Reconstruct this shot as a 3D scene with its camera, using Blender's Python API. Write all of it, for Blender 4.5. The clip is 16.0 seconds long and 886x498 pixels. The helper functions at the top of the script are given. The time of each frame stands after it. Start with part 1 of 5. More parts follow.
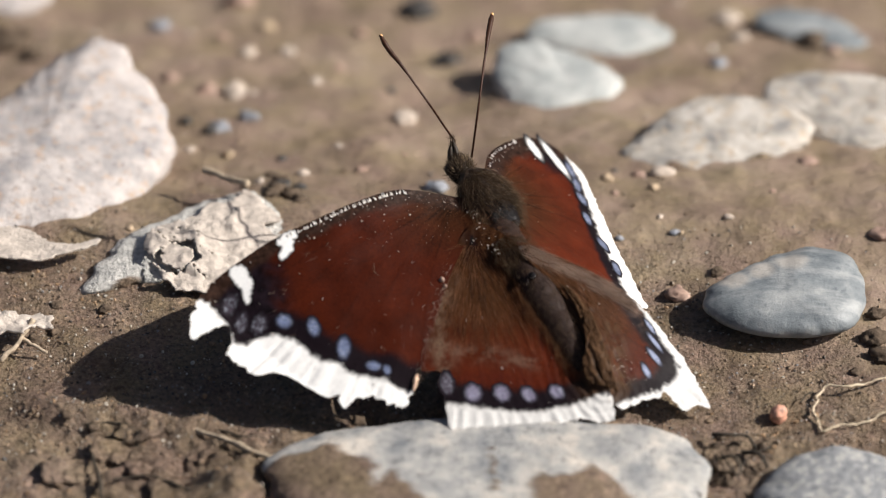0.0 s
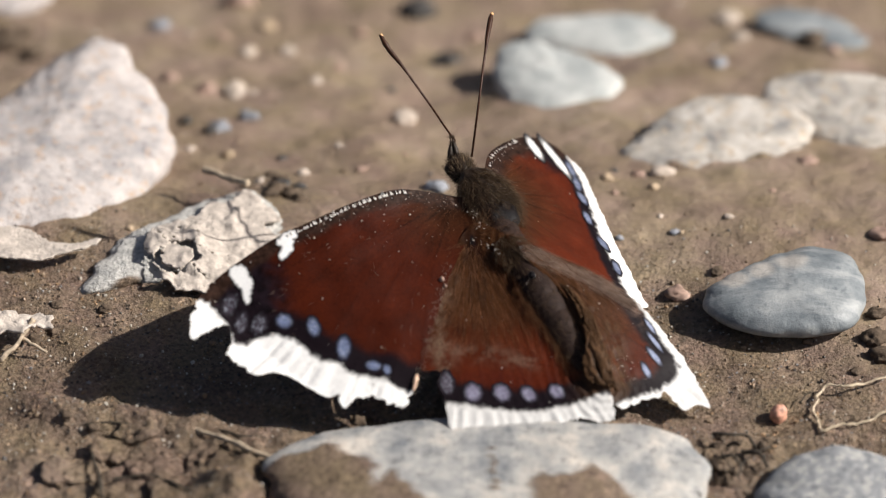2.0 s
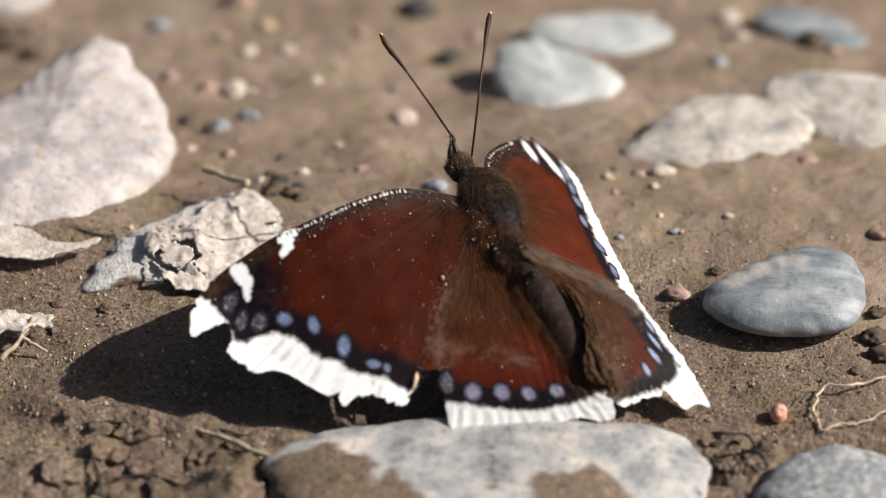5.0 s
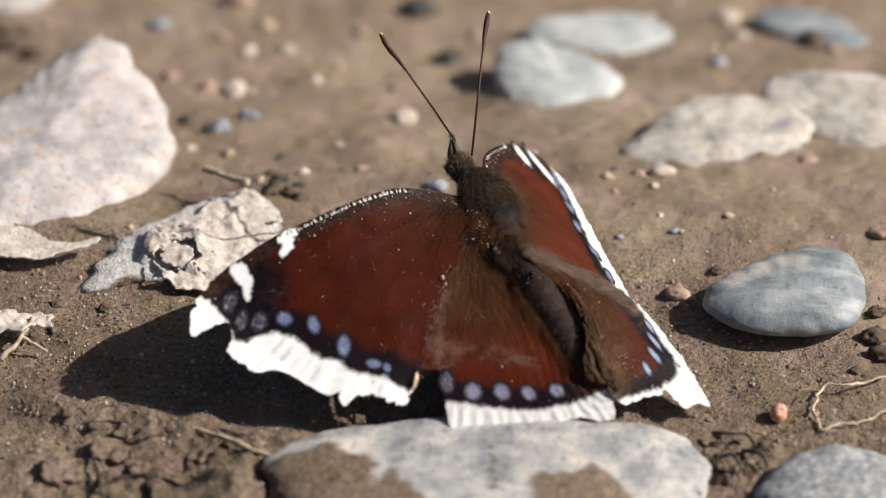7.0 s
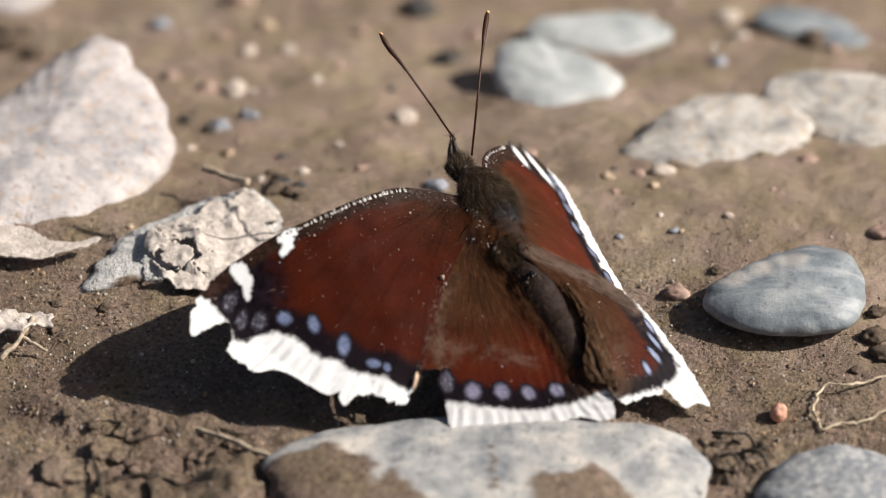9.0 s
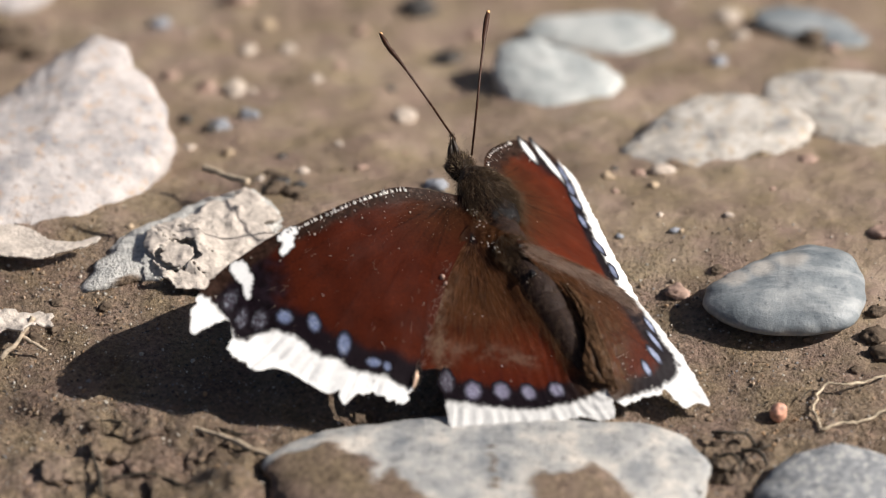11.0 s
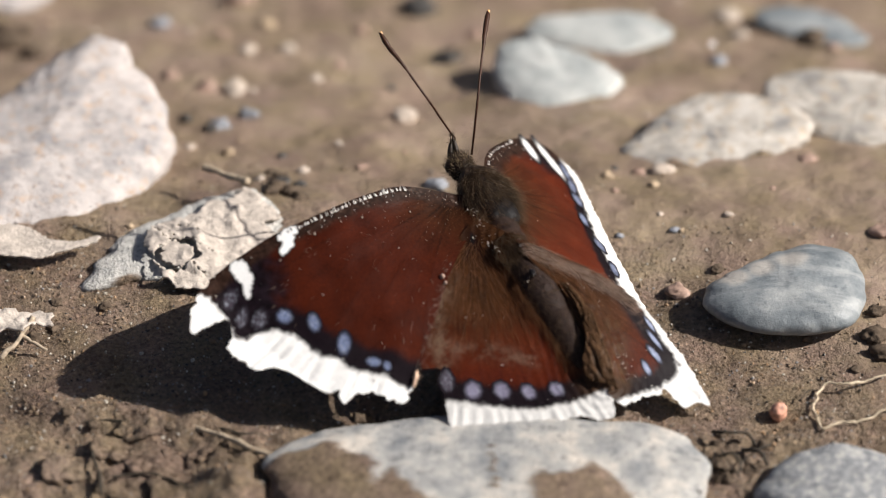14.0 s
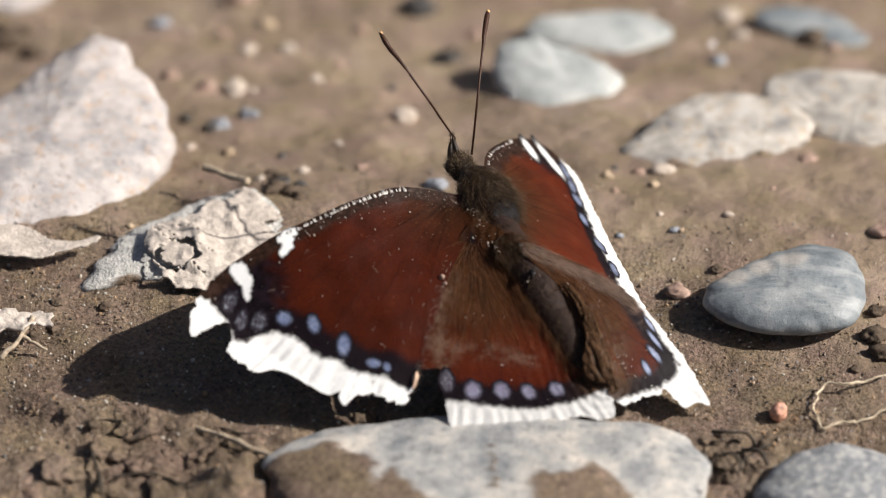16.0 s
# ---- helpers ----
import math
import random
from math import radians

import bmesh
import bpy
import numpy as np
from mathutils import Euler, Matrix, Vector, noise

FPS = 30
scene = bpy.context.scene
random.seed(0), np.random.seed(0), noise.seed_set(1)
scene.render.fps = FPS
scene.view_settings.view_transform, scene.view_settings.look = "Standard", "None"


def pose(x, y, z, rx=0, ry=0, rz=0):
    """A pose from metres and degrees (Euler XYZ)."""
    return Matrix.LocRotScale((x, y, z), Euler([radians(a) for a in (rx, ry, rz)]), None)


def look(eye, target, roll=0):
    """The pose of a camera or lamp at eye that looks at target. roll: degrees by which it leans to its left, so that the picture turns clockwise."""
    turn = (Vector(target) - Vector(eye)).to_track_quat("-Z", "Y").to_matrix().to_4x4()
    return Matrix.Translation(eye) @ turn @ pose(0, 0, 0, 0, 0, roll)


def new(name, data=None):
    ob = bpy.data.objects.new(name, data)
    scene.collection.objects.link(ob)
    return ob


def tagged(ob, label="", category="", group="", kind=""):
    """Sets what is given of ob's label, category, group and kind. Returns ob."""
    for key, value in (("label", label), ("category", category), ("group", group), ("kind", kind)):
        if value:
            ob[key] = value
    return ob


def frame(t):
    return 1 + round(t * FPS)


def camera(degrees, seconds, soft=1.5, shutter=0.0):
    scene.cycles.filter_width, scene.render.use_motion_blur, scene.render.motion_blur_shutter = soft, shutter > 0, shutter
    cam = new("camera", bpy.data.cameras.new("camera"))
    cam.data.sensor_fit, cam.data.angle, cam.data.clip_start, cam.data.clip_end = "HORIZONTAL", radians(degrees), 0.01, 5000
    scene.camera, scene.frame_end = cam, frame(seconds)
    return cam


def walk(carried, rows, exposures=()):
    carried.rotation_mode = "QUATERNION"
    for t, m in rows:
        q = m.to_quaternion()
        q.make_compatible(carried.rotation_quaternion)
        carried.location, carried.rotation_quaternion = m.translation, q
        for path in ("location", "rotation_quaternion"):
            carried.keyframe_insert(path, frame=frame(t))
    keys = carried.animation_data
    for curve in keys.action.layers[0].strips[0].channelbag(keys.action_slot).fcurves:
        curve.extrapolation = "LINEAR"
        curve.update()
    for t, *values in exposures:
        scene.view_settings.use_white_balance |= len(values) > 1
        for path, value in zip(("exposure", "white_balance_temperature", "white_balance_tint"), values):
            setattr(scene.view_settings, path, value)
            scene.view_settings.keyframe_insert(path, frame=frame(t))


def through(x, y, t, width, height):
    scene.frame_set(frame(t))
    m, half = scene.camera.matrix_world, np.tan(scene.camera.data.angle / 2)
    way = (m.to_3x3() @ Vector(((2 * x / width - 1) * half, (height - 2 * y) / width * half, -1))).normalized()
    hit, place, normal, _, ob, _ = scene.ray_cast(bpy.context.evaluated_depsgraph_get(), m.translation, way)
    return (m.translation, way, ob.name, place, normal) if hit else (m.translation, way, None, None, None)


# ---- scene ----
# Lengths below are in millimetres; MM turns them into metres.
MM = 0.001
cam = camera(10, 16.0, soft=1.2)
cam.data.dof.use_dof = True
cam.data.dof.focus_distance = 0.586
cam.data.dof.aperture_fstop = 14.5
EYE = Vector((0, -0.597 * math.cos(radians(40)), 0.597 * math.sin(radians(40))))
SINK = [(0, 0), (2, 0.07), (4, 0.15), (6.5, 0.24), (9, 0.31), (11.5, 0.39), (13, 0.45), (16, 0.48)]
walk(cam, [(t, look(EYE, (0, -d * MM, 0))) for t, d in SINK], exposures=[(0, 0.48), (16, 0.51)])

# ---- light: clear sky and a sun from the right ----
SUN = Vector((0.788, 0.0, 0.616)).normalized()
world = bpy.data.worlds.new("sky")
scene.world = world
world.use_nodes = True
sky = world.node_tree.nodes.new("ShaderNodeTexSky")
sky.sky_type, sky.sun_disc = "NISHITA", False
sky.air_density, sky.dust_density = 0.7, 3.0
sky.sun_elevation, sky.sun_rotation = math.asin(SUN.z), math.atan2(SUN.x, SUN.y)
background = world.node_tree.nodes["Background"]
background.inputs["Strength"].default_value = 0.042
world.node_tree.links.new(sky.outputs["Color"], background.inputs["Color"])
sun = new("sun", bpy.data.lights.new("sun", "SUN"))
sun.data.energy, sun.data.angle, sun.data.color = 4.5, radians(0.53), (1.0, 0.955, 0.89)
sun.matrix_world = look(SUN, (0, 0, 0))


# ---- noise and helpers ----
def hash01(ix, iy, iz, seed):
    h = (ix.astype(np.uint32) * np.uint32(374761393) + iy.astype(np.uint32) * np.uint32(668265263)
         + iz.astype(np.uint32) * np.uint32(2147483647) + np.uint32(seed * 1013904223 & 0xffffffff))
    h = (h ^ (h >> np.uint32(13))) * np.uint32(1274126177)
    h = (h ^ (h >> np.uint32(16))) * np.uint32(2246822519)
    return ((h ^ (h >> np.uint32(15))) & np.uint32(0xffffff)) / float(0xffffff)


def vnoise(x, y, z, seed=0):
    """Smooth noise from -1 to 1."""
    x, y, z = (np.asarray(a, float) for a in np.broadcast_arrays(x, y, z))
    fx, fy, fz = np.floor(x), np.floor(y), np.floor(z)
    ix, iy, iz = fx.astype(np.int64), fy.astype(np.int64), fz.astype(np.int64)
    u, v, w = x - fx, y - fy, z - fz
    u, v, w = (a * a * (3 - 2 * a) for a in (u, v, w))
    total = 0
    for dx in (0, 1):
        for dy in (0, 1):
            for dz in (0, 1):
                weight = (u if dx else 1 - u) * (v if dy else 1 - v) * (w if dz else 1 - w)
                total = total + weight * hash01(ix + dx, iy + dy, iz + dz, seed)
    return total * 2 - 1


def fbm(x, y, z, octaves=4, seed=0, gain=0.5):
    total, amp, k = 0, 1.0, 1.0
    for i in range(octaves):
        total = total + amp * vnoise(x * k, y * k, z * k, seed + i)
        amp, k = amp * gain, k * 2.03
    return total


def smooth(a, b, x):
    t = np.clip((x - a) / (b - a), 0, 1)
    return t * t * (3 - 2 * t)


def mesh_from(name, verts, faces, material, colours=None, shade=True):
    """A mesh from places in millimetres."""
    me = bpy.data.meshes.new(name)
    me.from_pydata((np.asarray(verts, float) * MM).tolist(), [], [tuple(f) for f in faces])
    if colours is not None:
        layer = me.color_attributes.new("tone", "FLOAT_COLOR", "POINT")
        c = np.ones((len(verts), 4))
        c[:, :3] = colours
        layer.data.foreach_set("color", c.ravel())
    if shade:
        me.polygons.foreach_set("use_smooth", [True] * len(me.polygons))
    me.materials.append(material)
    me.update()
    return me


def part(name, me, parent, label="", m=None):
    ob = new(name, me)
    ob.parent = parent
    if m is not None:
        ob.matrix_local = m
    if label:
        ob["label"] = label
    return ob


def inside(poly, pts):
    poly, x, y = np.asarray(poly), pts[:, 0], pts[:, 1]
    hit = np.zeros(len(pts), bool)
    for (x0, y0), (x1, y1) in zip(poly, np.roll(poly, -1, 0)):
        cross = (y0 > y) != (y1 > y)
        hit ^= cross & (x < (x1 - x0) * (y - y0) / ((y1 - y0) or 1e-9) + x0)
    return hit


def line_distance(line, pts):
    line, best = np.asarray(line, float), np.full(len(pts), 1e9)
    for a, b in zip(line[:-1], line[1:]):
        ab = b - a
        t = np.clip(((pts - a) @ ab) / (ab @ ab + 1e-12), 0, 1)
        best = np.minimum(best, np.hypot(*(pts - a - t[:, None] * ab).T))
    return best


def beyond(line, pts, root):
    """Which points lie across the line from the root."""
    line = np.asarray(line, float)
    best, side = np.full(len(pts), 1e9), np.zeros(len(pts))
    mid = line[len(line) // 2]
    for a, b in zip(line[:-1], line[1:]):
        ab = b - a
        t = np.clip(((pts - a) @ ab) / (ab @ ab + 1e-12), 0, 1)
        r = pts - a - t[:, None] * ab
        d = np.hypot(*r.T)
        nearer = d < best - 1e-9
        best = np.where(nearer, d, best)
        side = np.where(nearer, ab[0] * (pts[:, 1] - a[1]) - ab[1] * (pts[:, 0] - a[0]), side)
    whole = line[-1] - line[0]
    inward = whole[0] * (root[1] - line[0][1]) - whole[1] * (root[0] - line[0][0])
    return side * inward < 0


def rounded(points, step, closed=True):
    """A smooth line through points, with a point about every step."""
    p, out = np.asarray(points, float), []
    n = len(p)
    for i in range(n if closed else n - 1):
        if closed:
            a, b, c, d = p[i - 1], p[i], p[(i + 1) % n], p[(i + 2) % n]
        else:
            a, b, c, d = p[max(i - 1, 0)], p[i], p[i + 1], p[min(i + 2, n - 1)]
        count = max(1, int(np.linalg.norm(c - b) / step))
        for k in range(count):
            t = k / count
            out.append(0.5 * (2 * b + (c - a) * t + (2 * a - 5 * b + 4 * c - d) * t * t + (3 * b - a - 3 * c + d) * t ** 3))
    if not closed:
        out.append(p[-1])
    return np.array(out)


def tube(points, radii, sides=6):
    """A round strand along points."""
    p, verts, faces = np.asarray(points, float), [], []
    for i in range(len(p)):
        t = p[min(i + 1, len(p) - 1)] - p[max(i - 1, 0)]
        t = t / (np.linalg.norm(t) + 1e-9)
        a = np.cross(t, (0.31, 0.2, 0.93))
        a /= np.linalg.norm(a) + 1e-9
        b = np.cross(t, a)
        for k in range(sides):
            w = 2 * math.pi * k / sides
            verts.append(p[i] + radii[i] * (math.cos(w) * a + math.sin(w) * b))
    for i in range(len(p) - 1):
        for k in range(sides):
            q = (k + 1) % sides
            faces.append((i * sides + k, i * sides + q, (i + 1) * sides + q, (i + 1) * sides + k))
    faces += [tuple(range(sides))[::-1], tuple(range((len(p) - 1) * sides, len(p) * sides))]
    return verts, faces


def ball(divisions):
    bm = bmesh.new()
    bmesh.ops.create_icosphere(bm, subdivisions=divisions, radius=1)
    verts = np.array([v.co[:] for v in bm.verts])
    faces = [tuple(v.index for v in f.verts) for f in bm.faces]
    bm.free()
    return verts, faces


BALLS = {n: ball(n) for n in (1, 2, 3, 5, 6)}


# ---- materials ----
def material(name, rough=0.8, specular=0.5):
    m = bpy.data.materials.new(name)
    m.use_nodes = True
    nt = m.node_tree
    shader = nt.nodes["Principled BSDF"]
    shader.inputs["Roughness"].default_value = rough
    shader.inputs["Specular IOR Level"].default_value = specular
    return m, nt, shader


def coords(nt, per_object=False):
    node = nt.nodes.new("ShaderNodeTexCoord")
    if not per_object:
        return node.outputs["Object"]
    info, add = nt.nodes.new("ShaderNodeObjectInfo"), nt.nodes.new("ShaderNodeVectorMath")
    nt.links.new(node.outputs["Object"], add.inputs[0])
    nt.links.new(info.outputs["Random"], add.inputs[1])
    return add.outputs[0]


def grain(nt, where, size_mm, detail=4, rough=0.6, kind="noise"):
    if kind == "noise":
        n = nt.nodes.new("ShaderNodeTexNoise")
        n.inputs["Detail"].default_value, n.inputs["Roughness"].default_value = detail, rough
        out = n.outputs["Fac"]
    else:
        n = nt.nodes.new("ShaderNodeTexVoronoi")
        out = n.outputs["Color" if kind == "cells" else "Distance"]
    n.inputs["Scale"].default_value = 1 / (size_mm * MM)
    nt.links.new(where, n.inputs["Vector"])
    return out


def ramp(nt, fac, stops):
    r = nt.nodes.new("ShaderNodeValToRGB")
    while len(r.color_ramp.elements) < len(stops):
        r.color_ramp.elements.new(0.5)
    for e, (at, colour) in zip(r.color_ramp.elements, stops):
        e.position = at
        e.color = (*colour, 1) if len(colour) == 3 else colour
    nt.links.new(fac, r.inputs["Fac"])
    return r.outputs["Color"]


def mix(nt, fac, a, b, mode="MIX"):
    n = nt.nodes.new("ShaderNodeMix")
    n.data_type, n.blend_type, n.clamp_factor = "RGBA", mode, True
    for value, socket in ((fac, n.inputs["Factor"]), (a, n.inputs["A"]), (b, n.inputs["B"])):
        if isinstance(value, (int, float)):
            socket.default_value = value
        elif isinstance(value, tuple):
            socket.default_value = (*value, 1)
        else:
            nt.links.new(value, socket)
    return n.outputs["Result"]


def relief(nt, shader, height, depth_mm, strength=1.0):
    b = nt.nodes.new("ShaderNodeBump")
    b.inputs["Distance"].default_value = depth_mm * MM
    if isinstance(strength, (int, float)):
        b.inputs["Strength"].default_value = strength
    else:
        nt.links.new(strength, b.inputs["Strength"])
    nt.links.new(height, b.inputs["Height"])
    old = shader.inputs["Normal"].links
    if old:
        nt.links.new(old[0].from_socket, b.inputs["Normal"])
    nt.links.new(b.outputs["Normal"], shader.inputs["Normal"])


def mud_colour(nt, where, silt=0.0):
    broad = ramp(nt, grain(nt, where, 16, 5), [(0.3, (0.146, 0.103, 0.073)), (0.52, (0.232, 0.171, 0.125)), (0.75, (0.307, 0.237, 0.179))])
    hue = ramp(nt, grain(nt, where, 7, 4, 0.6), [(0.36, (1.02, 0.97, 1.03)), (0.5, (1.0, 0.995, 0.965)), (0.64, (0.99, 1.01, 0.87))])
    broad = mix(nt, 1.0, broad, hue, "MULTIPLY")
    fine = ramp(nt, grain(nt, where, 0.55, 3, 0.75), [(0.3, (0.5, 0.48, 0.46)), (0.5, (0.97, 0.97, 0.97)), (0.72, (1.45, 1.42, 1.38))])
    sand = ramp(nt, grain(nt, where, 0.42, kind="cells"), [(0.05, (0.5, 0.45, 0.4)), (0.3, (0.95, 0.92, 0.9)), (0.8, (1.05, 1.03, 1.0)), (0.97, (1.7, 1.65, 1.6))])
    crumbs = mix(nt, silt, mix(nt, 1.0, fine, sand, "MULTIPLY"), (0.93, 0.92, 0.91))
    return mix(nt, 1.0, broad, crumbs, "MULTIPLY")


def mud_material():
    m, nt, s = material("damp_mud", 0.75, 0.4)
    where = coords(nt)
    mark = nt.nodes.new("ShaderNodeAttribute")
    mark.attribute_name = "tone"
    silt = ramp(nt, mark.outputs["Fac"], [(0.25, (0, 0, 0)), (1.0, (0.75,) * 3)])
    damp = mud_colour(nt, where, silt)
    nt.links.new(mix(nt, mark.outputs["Color"], damp, mix(nt, 1.0, damp, (1.2, 1.22, 1.24), "MULTIPLY")), s.inputs["Base Color"])
    wet = grain(nt, where, 9, 4)
    nt.links.new(ramp(nt, wet, [(0.35, (0.38,) * 3), (0.6, (0.78,) * 3)]), s.inputs["Roughness"])
    relief(nt, s, grain(nt, where, 1.6, 5, 0.7), 0.85, ramp(nt, silt, [(0, (0.95,) * 3), (0.8, (0.5,) * 3)]))
    relief(nt, s, grain(nt, where, 0.36, 3, 0.75), 0.4, ramp(nt, silt, [(0, (1.0,) * 3), (0.8, (0.3,) * 3)]))
    return m


def stone_material(name, tones, speck=(0.2, 0.2, 0.2), speck_mm=0.8, rough=0.7, patch_mm=5.0, stain=None, bump=0.35, fleck=None, grit=0.16, vein=None):
    """Mottled stone. tones: dark, middle and light colour; the layer 'tone' marks mud on it by its red."""
    m, nt, s = material(name, rough, 0.4)
    where = coords(nt, True)
    base = ramp(nt, grain(nt, where, patch_mm, 6, 0.62), [(0.3, tones[0]), (0.5, tones[1]), (0.68, tones[2])])
    dots = ramp(nt, grain(nt, where, speck_mm, 3, 0.7), [(0.30, speck), (0.45, (1, 1, 1)), (0.62, (1, 1, 1)), (0.75, (1.25, 1.22, 1.15))])
    stone = mix(nt, 0.8, base, dots, "MULTIPLY")
    if fleck:
        stone = mix(nt, ramp(nt, grain(nt, where, 1.4, 3, 0.6), [(0.55, (0, 0, 0)), (0.66, (0.8,) * 3)]), stone, fleck)
    if vein:
        stretch = nt.nodes.new("ShaderNodeMapping")
        stretch.inputs["Rotation"].default_value = (0, 0, radians(-24))
        stretch.inputs["Scale"].default_value = (0.22, 1, 0.8)
        nt.links.new(where, stretch.inputs["Vector"])
        stone = mix(nt, ramp(nt, grain(nt, stretch.outputs["Vector"], 2.6, 5, 0.65), [(0.5, (0, 0, 0)), (0.62, (0.55,) * 3), (0.72, (0.15,) * 3)]), stone, vein)
    mark = nt.nodes.new("ShaderNodeAttribute")
    mark.attribute_name = "tone"
    split = nt.nodes.new("ShaderNodeSeparateColor")
    nt.links.new(mark.outputs["Color"], split.inputs["Color"])
    cover = mix(nt, 0.7, stain, dots, "MULTIPLY") if stain else mix(nt, 1.0, mud_colour(nt, where), (0.8, 0.8, 0.82), "MULTIPLY")
    nt.links.new(mix(nt, split.outputs["Red"], stone, cover), s.inputs["Base Color"])
    relief(nt, s, grain(nt, where, 2.2, 5, 0.6), bump, 0.7)
    relief(nt, s, grain(nt, where, 0.35, 3, 0.7), grit, 0.9)
    return m


def plain_material(name, colour, rough=0.7, specular=0.4, vary=0.35, size_mm=0.8, depth=0.08):
    m, nt, s = material(name, rough, specular)
    where = coords(nt, True)
    low, high = tuple(c * (1 - vary) for c in colour), tuple(min(1, c * (1 + vary)) for c in colour)
    nt.links.new(ramp(nt, grain(nt, where, size_mm, 4), [(0.3, low), (0.7, high)]), s.inputs["Base Color"])
    relief(nt, s, grain(nt, where, size_mm * 0.6, 4), depth, 0.8)
    return m


def scale_material(name, rough=0.5, sheen=0.0, through=0.12, speck=0.8):
    """Wing scales: the layer 'tone' holds the pattern, with a fine powdery grain over it."""
    m, nt, s = material(name, rough, 0.08)
    mark = nt.nodes.new("ShaderNodeAttribute")
    mark.attribute_name = "tone"
    where = coords(nt)
    fine = ramp(nt, grain(nt, where, 0.22, 2, 0.6), [(0.3, (0.55, 0.55, 0.55)), (0.7, (1.4, 1.4, 1.4))])
    colour = mix(nt, speck, mark.outputs["Color"], fine, "MULTIPLY")
    nt.links.new(colour, s.inputs["Base Color"])
    s.inputs["Sheen Weight"].default_value = sheen
    s.inputs["Sheen Tint"].default_value = (1.0, 0.75, 0.6, 1)
    relief(nt, s, grain(nt, where, 0.2, 2), 0.05, 0.7)
    relief(nt, s, grain(nt, where, 2.6, 2), 0.1, 0.35)
    glow, blend = nt.nodes.new("ShaderNodeBsdfTranslucent"), nt.nodes.new("ShaderNodeMixShader")
    blend.inputs["Fac"].default_value = through
    nt.links.new(colour, glow.inputs["Color"])
    nt.links.new(s.outputs[0], blend.inputs[1])
    nt.links.new(glow.outputs[0], blend.inputs[2])
    nt.links.new(blend.outputs[0], nt.nodes["Material Output"].inputs["Surface"])
    return m


MUD = mud_material()
GRANITE = stone_material("pale_granite", [(0.30, 0.29, 0.30), (0.485, 0.44, 0.425), (0.62, 0.565, 0.54)], (0.50, 0.46, 0.45), 1.2, 0.75, 4.0, fleck=(0.50, 0.37, 0.28))
WHITISH = stone_material("whitish_stone", [(0.20, 0.195, 0.195), (0.47, 0.43, 0.385), (0.66, 0.615, 0.565)], (0.42, 0.38, 0.34), 2.2, 0.75, 5.0, fleck=(0.46, 0.36, 0.26))
CRUSTED = stone_material("grey_crusted_stone", [(0.42, 0.41, 0.395), (0.58, 0.56, 0.525), (0.70, 0.67, 0.63)], (0.12, 0.12, 0.12), 0.42, 0.8, 1.6, bump=0.7, grit=0.4)
FLAT_GREY = stone_material("pale_grey_stone", [(0.18, 0.19, 0.205), (0.39, 0.38, 0.365), (0.62, 0.56, 0.495)], (0.42, 0.43, 0.46), 1.1, 0.7, 4)
MOTTLED = stone_material("mottled_grey_stone", [(0.14, 0.15, 0.165), (0.29, 0.295, 0.305), (0.54, 0.52, 0.48)], (0.4, 0.4, 0.43), 0.6, 0.75, 1.0)
BLUE_GREY = stone_material("blue_grey_stone", [(0.125, 0.145, 0.16), (0.215, 0.235, 0.248), (0.35, 0.36, 0.36)], (0.6, 0.63, 0.67), 0.9, 0.46, 4, (0.46, 0.43, 0.395), 0.22, grit=0.07, vein=(0.40, 0.41, 0.41))
GREEN_GREY = stone_material("green_grey_stone", [(0.29, 0.31, 0.315), (0.44, 0.455, 0.445), (0.55, 0.55, 0.53)], (0.65, 0.65, 0.66), 1.8, 0.6, 5)
SMALL = [
    plain_material("tan_pebble", (0.40, 0.30, 0.20), 0.6),
    plain_material("blue_grey_pebble", (0.26, 0.27, 0.30), 0.6),
    plain_material("dark_pebble", (0.055, 0.05, 0.047), 0.6),
    plain_material("pink_pebble", (0.35, 0.235, 0.185), 0.6),
    plain_material("pale_pebble", (0.48, 0.40, 0.335), 0.6),
]
SALMON = plain_material("salmon_grain", (0.58, 0.30, 0.21), 0.4, 0.5, 0.5, 0.5)
WET, wet_nodes, wet_shader = material("wet_grain", 0.3, 0.8)
wet_shader.inputs["Base Color"].default_value = (0.8, 0.8, 0.8, 1)
wet_shader.inputs["Metallic"].default_value = 0.9
CLOD = plain_material("mud_clod", (0.105, 0.075, 0.052), 0.8, 0.3, 0.45, 0.9, 0.3)
DRY_LEAF = plain_material("dry_leaf", (0.53, 0.462, 0.405), 0.8, 0.25, 0.26, 1.1, 0.35)
ROOTLET = plain_material("pale_rootlet", (0.60, 0.49, 0.35), 0.5, 0.5, 0.3, 0.6)
STEM = plain_material("dry_stem", (0.40, 0.32, 0.235), 0.7, 0.3, 0.4, 0.5)
DARK_ROOT = plain_material("dark_rootlet", (0.05, 0.04, 0.03), 0.7, 0.3)
WING = scale_material("wing_scales", 0.4, 0.0, 0.08)
MARGIN = scale_material("pale_wing_margin", 0.6, 0.0, 0.1, 0.2)
BODY = plain_material("dark_insect_body", (0.026, 0.016, 0.010), 0.45, 0.3, 0.5, 0.5, 0.1)
DULL = plain_material("dull_dark_body", (0.030, 0.018, 0.015), 0.55, 0.14, 0.5, 0.4, 0.15)
HAIR = plain_material("brown_hair", (0.088, 0.055, 0.032), 0.5, 0.15, 0.5, 1.5, 0.01)
WING_HAIR = plain_material("wing_hair", (0.105, 0.042, 0.016), 0.6, 0.2, 0.5, 1.5, 0.01)
